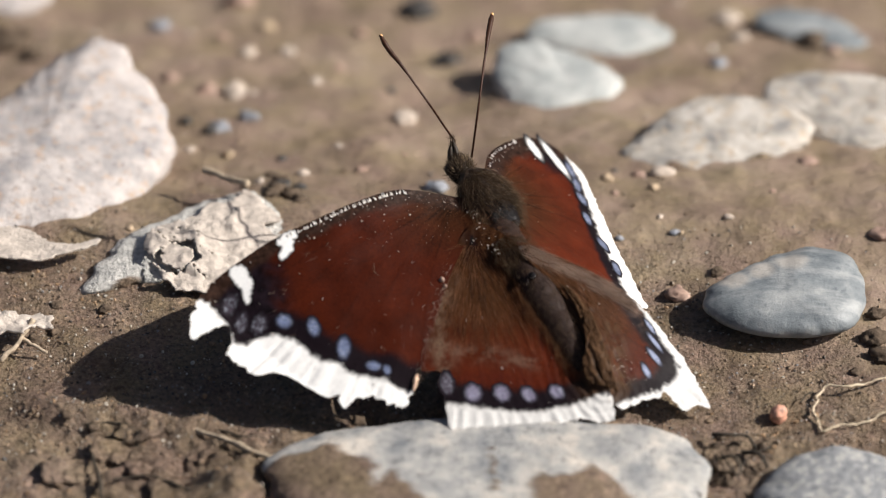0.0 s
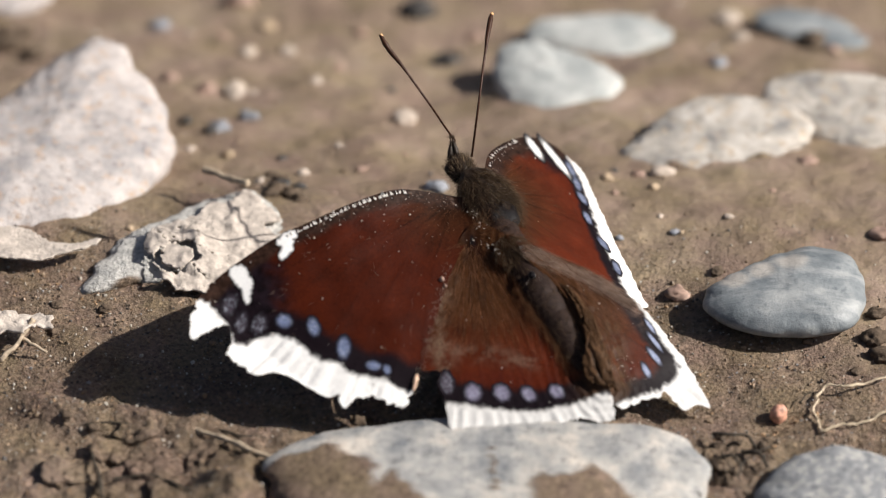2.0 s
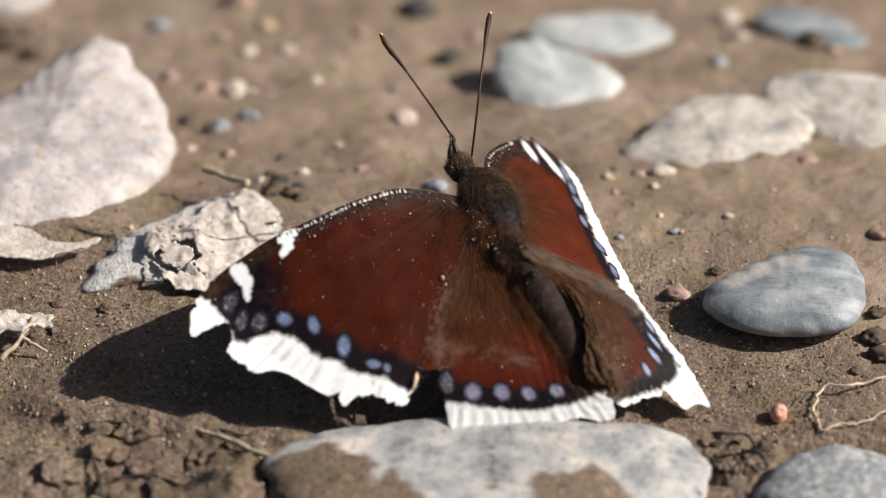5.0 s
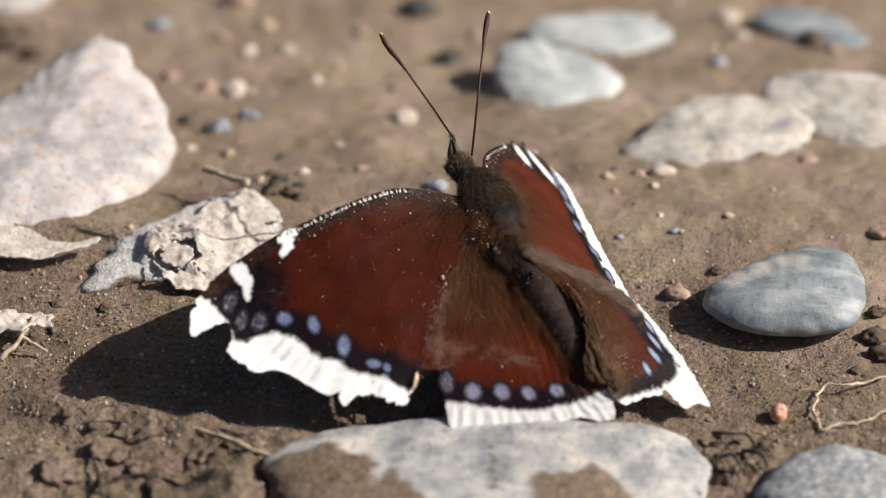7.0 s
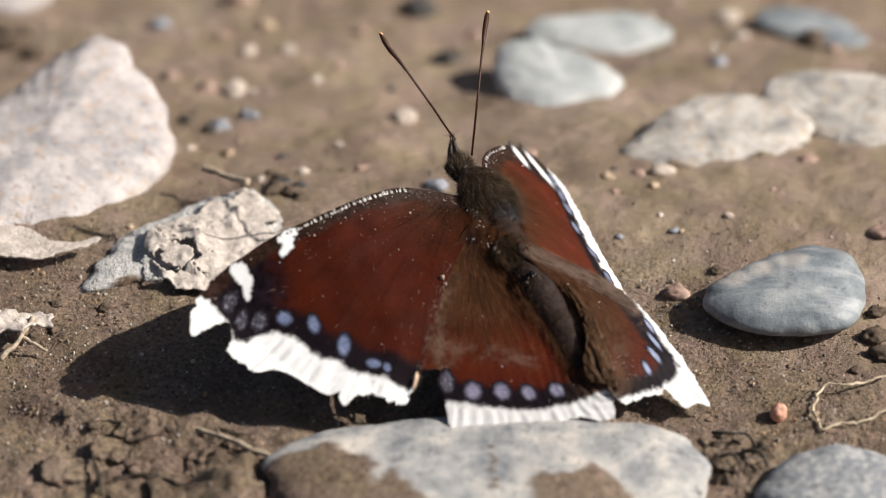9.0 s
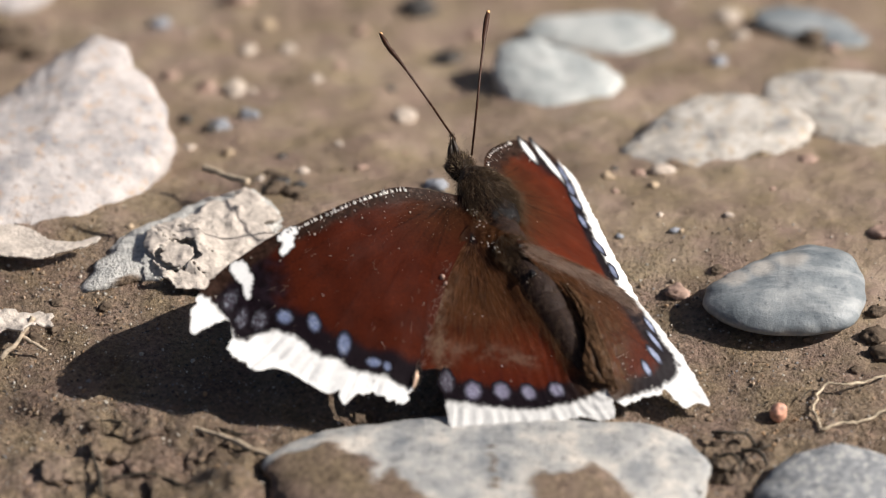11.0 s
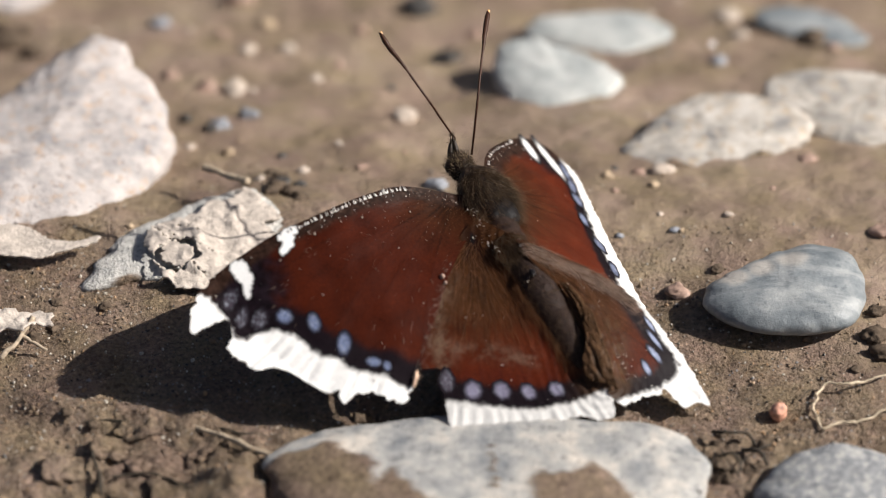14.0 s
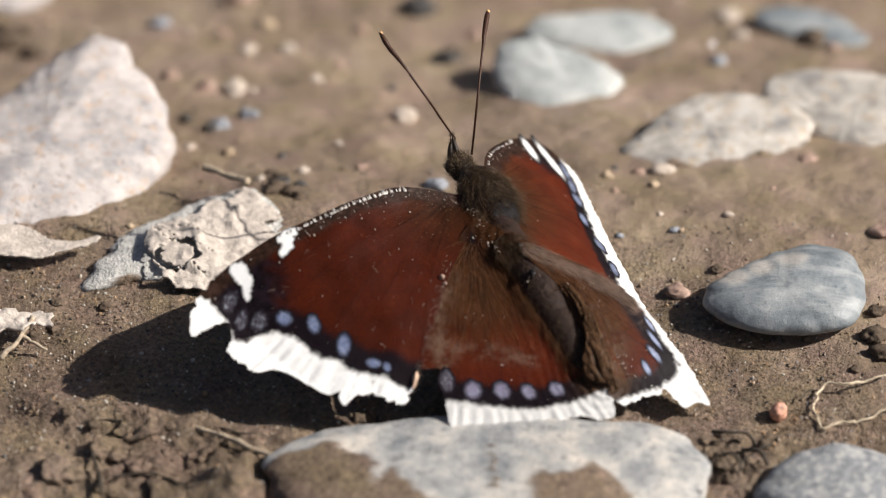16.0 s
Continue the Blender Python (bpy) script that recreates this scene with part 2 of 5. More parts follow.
GOLD_HAIR = plain_material("golden_hair", (0.26, 0.19, 0.11), 0.4, 0.4, 0.4, 1.5, 0.01)
SILK = plain_material("pale_silk", (0.22, 0.15, 0.115), 0.45, 0.4, 0.3, 1.5, 0.01)
DARK_HAIR = plain_material("dark_hair", (0.062, 0.040, 0.026), 0.6, 0.15, 0.5, 1.5, 0.01)
PALE_HAIR = plain_material("white_scales", (0.75, 0.72, 0.68), 0.5, 0.4, 0.15, 0.5, 0.01)
HORN = plain_material("antenna_brown", (0.05, 0.021, 0.012), 0.45, 0.2, 0.4, 0.4, 0.02)
TIP = plain_material("antenna_tip", (0.75, 0.42, 0.18), 0.4, 0.5, 0.2, 0.4, 0.01)
GLOSS = plain_material("bare_glossy_shell", (0.006, 0.005, 0.006), 0.28, 0.16, 0.6, 0.3, 0.15)
TORN = plain_material("torn_wing_edge", (0.62, 0.42, 0.30), 0.5, 0.3, 0.35, 0.5, 0.05)
# One pale grain colour, for loose specks and for highlights modelled as grains.
DUST_GLINT = plain_material("pale_dust_glint", (0.6, 0.52, 0.46), 0.3, 0.6, 0.3, 0.3, 0.01)


# ---- ground ----
def dip(y):
    """The mud falls away gently behind the butterfly."""
    t = y - 8
    return -40 * np.tanh(0.36 * (t + np.sqrt(t * t + 36)) / 2 / 40)


def ground_height(x, y):
    """Height of the mud in mm."""
    x, y = np.asarray(x, float), np.asarray(y, float)
    near = np.exp(-((x + 18) ** 2 / 1300 + (y + 22) ** 2 / 420))
    rough = np.exp(-((x + 34) ** 2 / 240 + (y + 40) ** 2 / 60)) + 0.6 * np.exp(-((x - 36) ** 2 / 60 + (y + 36) ** 2 / 40))
    h = (0.9 - 0.6 * near) * fbm(x / 19, y / 19, 0.5, 3, 5) + 0.33 * (1 + 2.6 * rough) * fbm(x / 4.2, y / 4.2, 3.5, 3, 15)
    crumbly = 1 - smooth(-6, 12, y + 0.7 * np.clip(x - 4, 0, 60))
    h = h + (0.06 + 0.12 * crumbly) * fbm(x / 1.3, y / 1.3, 7.5, 3, 25) - 0.9 * rough * np.abs(fbm(x / 6, y / 4, 1.5, 2, 35)) - 0.25
    ledge = np.exp(-((y + 29.5 + 0.196 * (x + 42) + 0.9 * fbm(x / 5, 0.0, 0.5, 3, 55)) / 2.3) ** 2) * smooth(-52, -44, x) * (1 - smooth(-17, -11, x))
    h = h + 1.7 * ledge + 3.0 * np.exp(-((x + 23) ** 2 / 18 + (y + 42.5) ** 2 / 36))
    far = smooth(150, 2500, np.hypot(x, y))
    return dip(y) + h * (1 - far) + far * (8 * fbm(x / 400, y / 400, 2.5, 3, 45))


def ground():
    def axis(lo, hi, step):
        mid, out, d = list(np.arange(lo, hi, step)), [], step
        edge_lo, edge_hi = lo, hi
        a, b = [], []
        while edge_hi < 60000:
            d *= 1.22
            edge_hi, edge_lo = edge_hi + d, edge_lo - d
            a.append(edge_lo)
            b.append(edge_hi)
        return np.array(a[::-1] + mid + b)
    xs, ys = axis(-60, 60, 0.38), axis(-46, 62, 0.38)
    X, Y = np.meshgrid(xs, ys)
    Z = ground_height(X, Y)
    nx, ny = len(xs), len(ys)
    me = bpy.data.meshes.new("ground")
    i = np.arange(nx * ny).reshape(ny, nx)
    quads = np.stack([i[:-1, :-1], i[:-1, 1:], i[1:, 1:], i[1:, :-1]], -1).reshape(-1, 4)
    me.vertices.add(nx * ny)
    me.vertices.foreach_set("co", (np.stack([X, Y, Z], -1) * MM).ravel())
    me.loops.add(quads.size)
    me.loops.foreach_set("vertex_index", quads.ravel())
    me.polygons.add(len(quads))
    me.polygons.foreach_set("loop_start", np.arange(0, quads.size, 4))
    me.polygons.foreach_set("use_smooth", [True] * len(quads))
    me.update(calc_edges=True)
    dry = smooth(-4, 22, Y + 0.7 * np.clip(X - 4, 0, 60) + 6 * fbm(X / 14, Y / 14, 4.5, 3, 65))
    wide = smooth(-0.5, 0.6, fbm(X / 260, Y / 260, 6.5, 4, 66))
    away = smooth(70, 260, np.hypot(X, Y - 20) + 30 * fbm(X / 60, Y / 60, 1.5, 3, 67))
    dry = (dry * (1 - away) + wide * away).ravel()
    layer = me.color_attributes.new("tone", "FLOAT_COLOR", "POINT")
    layer.data.foreach_set("color", np.column_stack([dry, dry, dry, np.ones(len(dry))]).ravel())
    me.materials.append(MUD)
    return tagged(new("ground", me), "damp brown mud with sand grains and fine crumbs", "ground", kind="structure")


ground()


# ---- stones ----
TILT = (math.sin(radians(40)), math.cos(radians(40)))


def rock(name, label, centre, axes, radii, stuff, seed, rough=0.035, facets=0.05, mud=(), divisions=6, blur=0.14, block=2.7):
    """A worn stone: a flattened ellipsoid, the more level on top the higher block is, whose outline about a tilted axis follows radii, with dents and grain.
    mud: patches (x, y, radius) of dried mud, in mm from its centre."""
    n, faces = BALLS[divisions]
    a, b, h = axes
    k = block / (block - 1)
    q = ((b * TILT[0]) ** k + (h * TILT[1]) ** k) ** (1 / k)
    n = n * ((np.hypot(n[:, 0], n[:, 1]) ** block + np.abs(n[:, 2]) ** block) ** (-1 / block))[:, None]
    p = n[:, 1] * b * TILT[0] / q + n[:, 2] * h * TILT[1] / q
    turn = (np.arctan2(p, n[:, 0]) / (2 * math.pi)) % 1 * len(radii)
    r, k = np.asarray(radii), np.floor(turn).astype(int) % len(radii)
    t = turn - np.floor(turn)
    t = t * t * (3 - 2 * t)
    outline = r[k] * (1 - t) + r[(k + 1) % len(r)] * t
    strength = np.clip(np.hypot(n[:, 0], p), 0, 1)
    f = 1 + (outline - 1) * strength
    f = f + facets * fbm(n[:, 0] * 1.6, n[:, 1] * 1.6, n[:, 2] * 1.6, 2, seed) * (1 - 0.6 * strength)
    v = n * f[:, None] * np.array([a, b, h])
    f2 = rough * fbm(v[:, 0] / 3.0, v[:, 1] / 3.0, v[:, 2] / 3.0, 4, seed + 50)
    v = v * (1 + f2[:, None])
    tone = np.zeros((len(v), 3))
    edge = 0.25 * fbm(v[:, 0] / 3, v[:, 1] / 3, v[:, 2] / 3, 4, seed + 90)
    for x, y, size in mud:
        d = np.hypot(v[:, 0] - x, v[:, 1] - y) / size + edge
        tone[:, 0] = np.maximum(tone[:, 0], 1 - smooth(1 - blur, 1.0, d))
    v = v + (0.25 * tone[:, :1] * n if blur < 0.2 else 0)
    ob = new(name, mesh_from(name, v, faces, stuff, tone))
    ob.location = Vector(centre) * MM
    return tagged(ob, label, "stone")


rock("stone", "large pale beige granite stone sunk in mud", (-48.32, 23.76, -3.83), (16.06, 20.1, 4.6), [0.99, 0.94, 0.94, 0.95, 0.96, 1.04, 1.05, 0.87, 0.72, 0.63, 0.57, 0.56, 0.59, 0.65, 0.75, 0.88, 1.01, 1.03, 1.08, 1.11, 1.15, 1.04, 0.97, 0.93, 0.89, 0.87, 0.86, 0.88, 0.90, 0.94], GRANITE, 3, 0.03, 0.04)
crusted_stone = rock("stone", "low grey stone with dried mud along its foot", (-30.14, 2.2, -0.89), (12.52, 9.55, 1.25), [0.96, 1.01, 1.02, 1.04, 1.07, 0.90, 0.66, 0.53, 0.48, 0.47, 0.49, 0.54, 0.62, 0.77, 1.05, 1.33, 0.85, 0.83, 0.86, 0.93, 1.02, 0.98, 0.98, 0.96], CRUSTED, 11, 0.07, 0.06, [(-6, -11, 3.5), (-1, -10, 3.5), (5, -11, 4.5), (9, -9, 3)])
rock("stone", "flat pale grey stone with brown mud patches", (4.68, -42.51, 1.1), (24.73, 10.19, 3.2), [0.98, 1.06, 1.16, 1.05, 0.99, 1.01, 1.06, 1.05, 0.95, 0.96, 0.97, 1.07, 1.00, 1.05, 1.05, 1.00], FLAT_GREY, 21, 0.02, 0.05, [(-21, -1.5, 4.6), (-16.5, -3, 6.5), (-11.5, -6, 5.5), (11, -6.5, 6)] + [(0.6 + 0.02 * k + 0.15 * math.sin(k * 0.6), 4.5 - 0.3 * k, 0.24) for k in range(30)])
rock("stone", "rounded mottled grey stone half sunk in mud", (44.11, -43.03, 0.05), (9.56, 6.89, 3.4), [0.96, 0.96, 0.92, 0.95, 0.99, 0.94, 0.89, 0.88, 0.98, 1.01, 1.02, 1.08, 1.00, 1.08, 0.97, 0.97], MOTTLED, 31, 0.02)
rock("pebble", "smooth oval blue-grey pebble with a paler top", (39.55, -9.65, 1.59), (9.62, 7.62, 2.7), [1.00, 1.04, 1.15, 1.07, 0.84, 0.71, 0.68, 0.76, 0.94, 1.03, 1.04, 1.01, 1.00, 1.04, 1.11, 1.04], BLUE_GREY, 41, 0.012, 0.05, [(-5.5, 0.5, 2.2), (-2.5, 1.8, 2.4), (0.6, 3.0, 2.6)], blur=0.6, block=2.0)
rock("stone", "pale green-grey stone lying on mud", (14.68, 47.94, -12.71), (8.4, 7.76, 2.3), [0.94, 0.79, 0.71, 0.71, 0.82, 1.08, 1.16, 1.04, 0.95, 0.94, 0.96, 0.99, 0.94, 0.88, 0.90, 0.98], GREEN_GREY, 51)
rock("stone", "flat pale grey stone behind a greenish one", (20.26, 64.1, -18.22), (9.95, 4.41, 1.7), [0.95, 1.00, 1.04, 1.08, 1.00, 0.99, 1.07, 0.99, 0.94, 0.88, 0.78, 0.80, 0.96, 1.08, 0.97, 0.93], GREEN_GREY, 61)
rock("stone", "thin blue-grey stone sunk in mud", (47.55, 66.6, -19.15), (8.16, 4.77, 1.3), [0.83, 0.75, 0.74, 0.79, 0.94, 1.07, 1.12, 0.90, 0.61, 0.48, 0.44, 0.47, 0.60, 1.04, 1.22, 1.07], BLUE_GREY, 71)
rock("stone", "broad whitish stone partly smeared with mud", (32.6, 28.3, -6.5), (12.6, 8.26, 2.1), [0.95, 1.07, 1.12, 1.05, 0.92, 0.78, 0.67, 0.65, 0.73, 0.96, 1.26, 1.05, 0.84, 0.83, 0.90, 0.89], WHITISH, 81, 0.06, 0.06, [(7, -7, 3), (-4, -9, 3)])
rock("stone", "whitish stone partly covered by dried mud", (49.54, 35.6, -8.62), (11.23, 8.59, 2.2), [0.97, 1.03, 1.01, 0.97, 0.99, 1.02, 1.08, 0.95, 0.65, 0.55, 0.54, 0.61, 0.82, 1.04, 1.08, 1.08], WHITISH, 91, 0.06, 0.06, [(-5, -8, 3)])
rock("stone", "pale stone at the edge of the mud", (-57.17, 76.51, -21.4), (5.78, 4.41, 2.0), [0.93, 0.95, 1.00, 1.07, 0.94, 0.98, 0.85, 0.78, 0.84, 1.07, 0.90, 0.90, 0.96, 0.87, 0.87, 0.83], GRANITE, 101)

PEBBLE_LABELS = ["small tan pebble on the mud", "small blue-grey pebble on the mud", "small dark pebble on the mud",
                 "small pinkish pebble on the mud", "small pale pebble on the mud"]
rng = np.random.default_rng(4)


def small_stone(name, label, x, y, width, stuff, category="pebble", group="", squash=0.55, rough=0.14, sink=0.33, divisions=3, lump=0.36):
    n, faces = BALLS[divisions]
    seed = int(abs(x * 37 + y * 91)) % 1000
    a = width / 2
    shape = np.array([a, a * rng.uniform(0.75, 1.05), a * squash * rng.uniform(0.85, 1.1)])
    f = 1 + lump * fbm(n[:, 0] * 1.3, n[:, 1] * 1.3, n[:, 2] * 1.3, 2, seed) + rough * fbm(n[:, 0] * 4, n[:, 1] * 4, n[:, 2] * 4, 2, seed + 7)
    ob = new(name, mesh_from(name, n * f[:, None] * shape, faces, stuff, np.zeros((len(n), 3))))
    ob.location = Vector((x, y, float(ground_height(x, y)) + shape[2] * (1 - 2 * sink))) * MM
    ob.rotation_euler = (0, 0, rng.uniform(-0.5, 0.5))
    return tagged(ob, label, category, group)


for x, y, width, kind in [(-26.22, 47.24, 3.01, 4), (-24.08, 37.73, 2.4, 1), (-27.82, 34.63, 2.39, 1), (-28.91, 33.85, 1.82, 2), (-26.28, 26.15, 1.53, 0), (-36.87, 68.4, 2.81, 1), (-26.89, 76.2, 3.74, 3), (-34.9, 51.67, 1.88, 3), (-30.04, 47.82, 2.72, 3), (-4.87, 37.54, 2.96, 4), (-0.95, 15.39, 2.86, 1), (-2.9, 73.98, 4.47, 2), (0.44, 59.33, 3.36, 2), (35.25, 55.51, 2.18, 1), (37.36, 70.64, 2.97, 4), (49.62, 48.78, 3.16, 4), (44.68, 22.73, 2.07, 3), (26.47, 19.37, 2.74, 4), (27.46, -7.36, 2.51, 3), (27.56, 4.61, 1.07, 1), (25.86, 7.59, 0.81, 4), (20.89, 3.57, 0.94, 1), (-25.12, 60.28, 2.19, 4), (-20.03, 60.85, 2.05, 4), (-23.21, 68.77, 2.22, 0), (-13.35, 55.51, 1.74, 3), (-32.03, 37.15, 1.69, 2), (-31.22, 28.06, 1.39, 4), (-10.62, 66.9, 1.92, 3), (-16.11, 49.75, 1.44, 4), (30.78, 30.37, 1.4, 3), (4.13, 66.9, 2.21, 3), (-6.74, 47.82, 1.29, 2), (-22.13, 16.81, 1.16, 4), (-17.08, 19.37, 1.65, 4), (-19.36, 15.39, 2.04, 2), (-17.31, 15.39, 1.5, 2), (38.63, 64.07, 2.2, 4), (-37.18, 5.09, 0.94, 0), (27.2, 72.5, 1.93, 4), (-9.9, 20.85, 1.24, 3), (-12.8, 28.45, 1.11, 4), (51.91, 2.77, 2.68, 3), (54.9, 39.09, 2.12, 4)]:
    small_stone("pebble", PEBBLE_LABELS[kind], x, y, width, SMALL[kind], group="small pebbles on the mud")
for i in range(80):
    far_x, far_y = rng.uniform(-62, 62), rng.uniform(4, 110)
    kind = int(rng.choice(5, p=[0.25, 0.02, 0.2, 0.28, 0.25]))
    small_stone("pebble", PEBBLE_LABELS[kind], far_x, far_y, 0.6 + 1.5 * rng.random() ** 2, SMALL[kind], group="small pebbles on the mud")
for x, y, width in [(38.1, -29.13, 2.05)]:
    small_stone("grain", "salmon-coloured translucent stone grain on the mud", x, y, width, SALMON, "pebble", squash=1.05, rough=0.06, sink=0.1, lump=0.12)
flake_balls, flake_faces = BALLS[2]
mica = new("mica_flake", mesh_from("mica_flake", flake_balls * (0.22, 0.16, 0.04), flake_faces, WET))
mica_place = Vector((34.96, 61.23, float(ground_height(34.96, 61.23)) + 0.3)) * MM
mica.matrix_world = Matrix.Translation(mica_place) @ (SUN + (EYE - mica_place).normalized()).to_track_quat("Z", "Y").to_matrix().to_4x4()
tagged(mica, "tiny tilted mica flake glinting in the sun", "pebble")
for x, y, width in [(-56.89, 64.64, 5.14), (-52.73, 60.28, 3.21), (-54.98, 68.4, 2.66), (48.14, 63.51, 4.11), (45.42, 66.9, 2.95), (1.17, 60.28, 3.21), (-9.23, -29.9, 1.92), (-42.5, -30.67, 1.41), (32.82, -35.43, 1.78), (34.57, -38.73, 1.9), (30.95, -34.48, 1.53), (31.66, -40.13, 2.15), (36.04, -34.48, 1.4), (31.4, -32.6, 1.3), (33.7, -36.9, 1.6), (35.6, -37.6, 1.3), (33.0, -34.0, 1.2), (49.67, -15.99, 3), (50.77, -18.97, 3.64), (50.26, -11.96, 2.23), (-23.45, 15.39, 1.64), (-47.25, -15.99, 1.7), (-45, -9.92, 1.32), (32.23, -3.71, 1.46), (-39.54, -32.1, 1.53), (-30.89, -32.77, 1.28), (-39.38, -10.43, 1.45), (47.37, -21.44, 1.3), (42.16, -15.99, 1.31), (-19.38, 16.28, 2.05), (-20.83, 18.63, 1.51), (-45.06, -14.48, 1.31), (-19.97, 14.05, 2.6), (-18.3, 12.87, 2.4), (-20.7, 12.87, 1.9), (-17.2, 11.7, 1.7)]:
    small_stone("clod", "crumbly dark brown lump of mud", x, y, width, CLOD, "mud clod", "mud clods", 0.5, 0.3, 0.3)


def sand():
    """Loose grains and crumbs on the mud."""
    n, faces = BALLS[1]
    g, count = np.random.default_rng(9), 22000
    tones = np.array([(0.52, 0.47, 0.40), (0.2, 0.14, 0.09), (0.05, 0.04, 0.033), (0.36, 0.23, 0.13), (0.24, 0.23, 0.23)])
    picks = g.choice(5, count, p=[0.14, 0.54, 0.14, 0.12, 0.06])
    X, Y = g.uniform(-60, 60, count), g.uniform(-46, 62, count)
    near = g.random(count) < 0.6
    X[near], Y[near] = g.uniform(-55, 55, near.sum()), g.uniform(-45, 6, near.sum())
    silty = (Y + 0.7 * np.clip(X - 4, 0, 60) > 10) & (g.random(count) < 0.7)
    X, Y, picks, count = X[~silty], Y[~silty], picks[~silty], int((~silty).sum())
    size = 0.05 + 0.14 * g.random(count) ** 3 + np.where(g.random(count) < 0.03, 0.25 * g.random(count), 0)
    centre = np.column_stack([X, Y, ground_height(X, Y) + size * 0.3])
    lump = n[None] * (1 + 0.45 * g.uniform(-1, 1, (count, len(n), 1))) * (size[:, None] * g.uniform(0.7, 1.2, (count, 3)))[:, None]
    verts = (lump + centre[:, None]).reshape(-1, 3)
    tris = (np.array(faces)[None] + (np.arange(count) * len(n))[:, None, None]).reshape(-1, 3).tolist()
    colours = np.repeat(tones[picks] * g.uniform(0.7, 1.25, (count, 1)), len(n), 0)
    tagged(new("sand", mesh_from("sand", verts, tris, SAND, colours, False)), "loose sand grains and mud crumbs", "sand", kind="stuff")


SAND, sand_nodes, sand_shader = material("sand_grain", 0.45, 0.6)
sand_mark = sand_nodes.nodes.new("ShaderNodeAttribute")
sand_mark.attribute_name = "tone"
sand_nodes.links.new(sand_mark.outputs["Color"], sand_shader.inputs["Base Color"])
sand()


# ---- dry leaves and rootlets ----
def fill(outline, spacing, seed=0):
    """Triangles that fill an outline: points, faces."""
    from mathutils.geometry import delaunay_2d_cdt
    g = np.random.default_rng(seed)
    line = np.asarray(outline, float)
    lo, hi = line.min(0), line.max(0)
    xs, ys = np.arange(lo[0], hi[0], spacing), np.arange(lo[1], hi[1], spacing * 0.87)
    X, Y = np.meshgrid(xs, ys)
    X[1::2] += spacing / 2
    pts = np.stack([X.ravel(), Y.ravel()], 1) + g.uniform(-0.1, 0.1, (X.size, 2)) * spacing
    pts = pts[inside(line, pts)]
    pts = pts[line_distance(np.vstack([line, line[:1]]), pts) > spacing * 0.5]
    allp = np.vstack([line, pts])
    m = len(line)
    out = delaunay_2d_cdt([Vector(p) for p in allp], [(i, (i + 1) % m) for i in range(m)], [], 1, 1e-6)
    return np.array([v[:] for v in out[0]]), [tuple(f) for f in out[2]]


def dry_leaf(name, label, outline, height, seed, thick=0.25, ragged=0.3, ring=None, tears=()):
    """A thin curled leaf. ring: centre and half axes of a torn crack round a loose scrap."""
    line = rounded(outline, 0.25)
    line = line + ragged * np.stack([fbm(line[:, 0], line[:, 1], 0.5, 4, seed, 0.65), fbm(line[:, 0], line[:, 1], 5.5, 4, seed + 9, 0.65)], 1)
    p, f = fill(line, 0.22, seed)
    z = height(p[:, 0], p[:, 1])
    if ring:
        d = (p - ring[:2]) / np.array(ring[2:])
        turn = np.arctan2(d[:, 1], d[:, 0])
        gap = np.hypot(*d.T) - 1 + 0.22 * fbm(p[:, 0] / 0.7, p[:, 1] / 0.7, 0.5, 3, 91)
        width = 0.13 + 0.22 * np.cos(turn - 3.9) ** 2 + 0.16 * fbm(p[:, 0] / 1.2, p[:, 1] / 1.2, 7.5, 2, 92)
        torn = np.abs(gap) < width
        f = [t for t in f if not torn[list(t)].all()]
        loose = [t for t in f if gap[list(t)].max() < 0]
        f = [t for t in f if gap[list(t)].max() >= 0]
        z = z + 0.75 * np.exp(-(np.hypot(*d.T) / 2) ** 4) - 0.12 * (gap < 0) * (1 - d[:, 0] * 0.8)
    for crack, wide in tears:
        near = line_distance(rounded(crack, 0.3, False), p) + 0.12 * fbm(p[:, 0] / 0.5, p[:, 1] / 0.5, 3.5, 3, seed + 30) < wide
        f = [t for t in f if not near[list(t)].all()]
        z = z + 0.3 * np.exp(-(line_distance(crack, p) / 0.5) ** 2)
    used = sorted({i for t in f for i in t})
    index = {old: i for i, old in enumerate(used)}
    ob = new(name, mesh_from(name, np.column_stack([p, z])[used], [tuple(index[i] for i in t) for t in f], DRY_LEAF))
    made = [ob]
    if ring:
        used = sorted({i for t in loose for i in t})
        index = {old: i for i, old in enumerate(used)}
        made.append(part("scrap", mesh_from("scrap", np.column_stack([p, z])[used], [tuple(index[i] for i in t) for t in loose], DRY_LEAF), ob, "loose curled scrap of leaf"))
    for o in made:
        shell = o.modifiers.new("thickness", "SOLIDIFY")
        shell.thickness, shell.offset = thick * MM, 1
    return tagged(ob, label, "leaf")


bpy.context.view_layer.update()
from mathutils.bvhtree import BVHTree
crust_tree = BVHTree.FromObject(crusted_stone, bpy.context.evaluated_depsgraph_get())


def over_stone(lift, seed):
    def height(x, y):
        out = []
        for a, b, wave in zip(x, y, 1 - 2.4 * np.abs(fbm(x / 4, y / 4, 2.5, 3, seed))):
            hit = crust_tree.ray_cast(Vector((a * MM, b * MM, 0.05)) - crusted_stone.location, Vector((0, 0, -1)))[0]
            z = (hit.z + crusted_stone.location.z) / MM if hit else -9
            out.append(max(z, float(ground_height(a, b)) + 0.2) + lift + 0.24 * wave)
        return np.array(out)
    return height


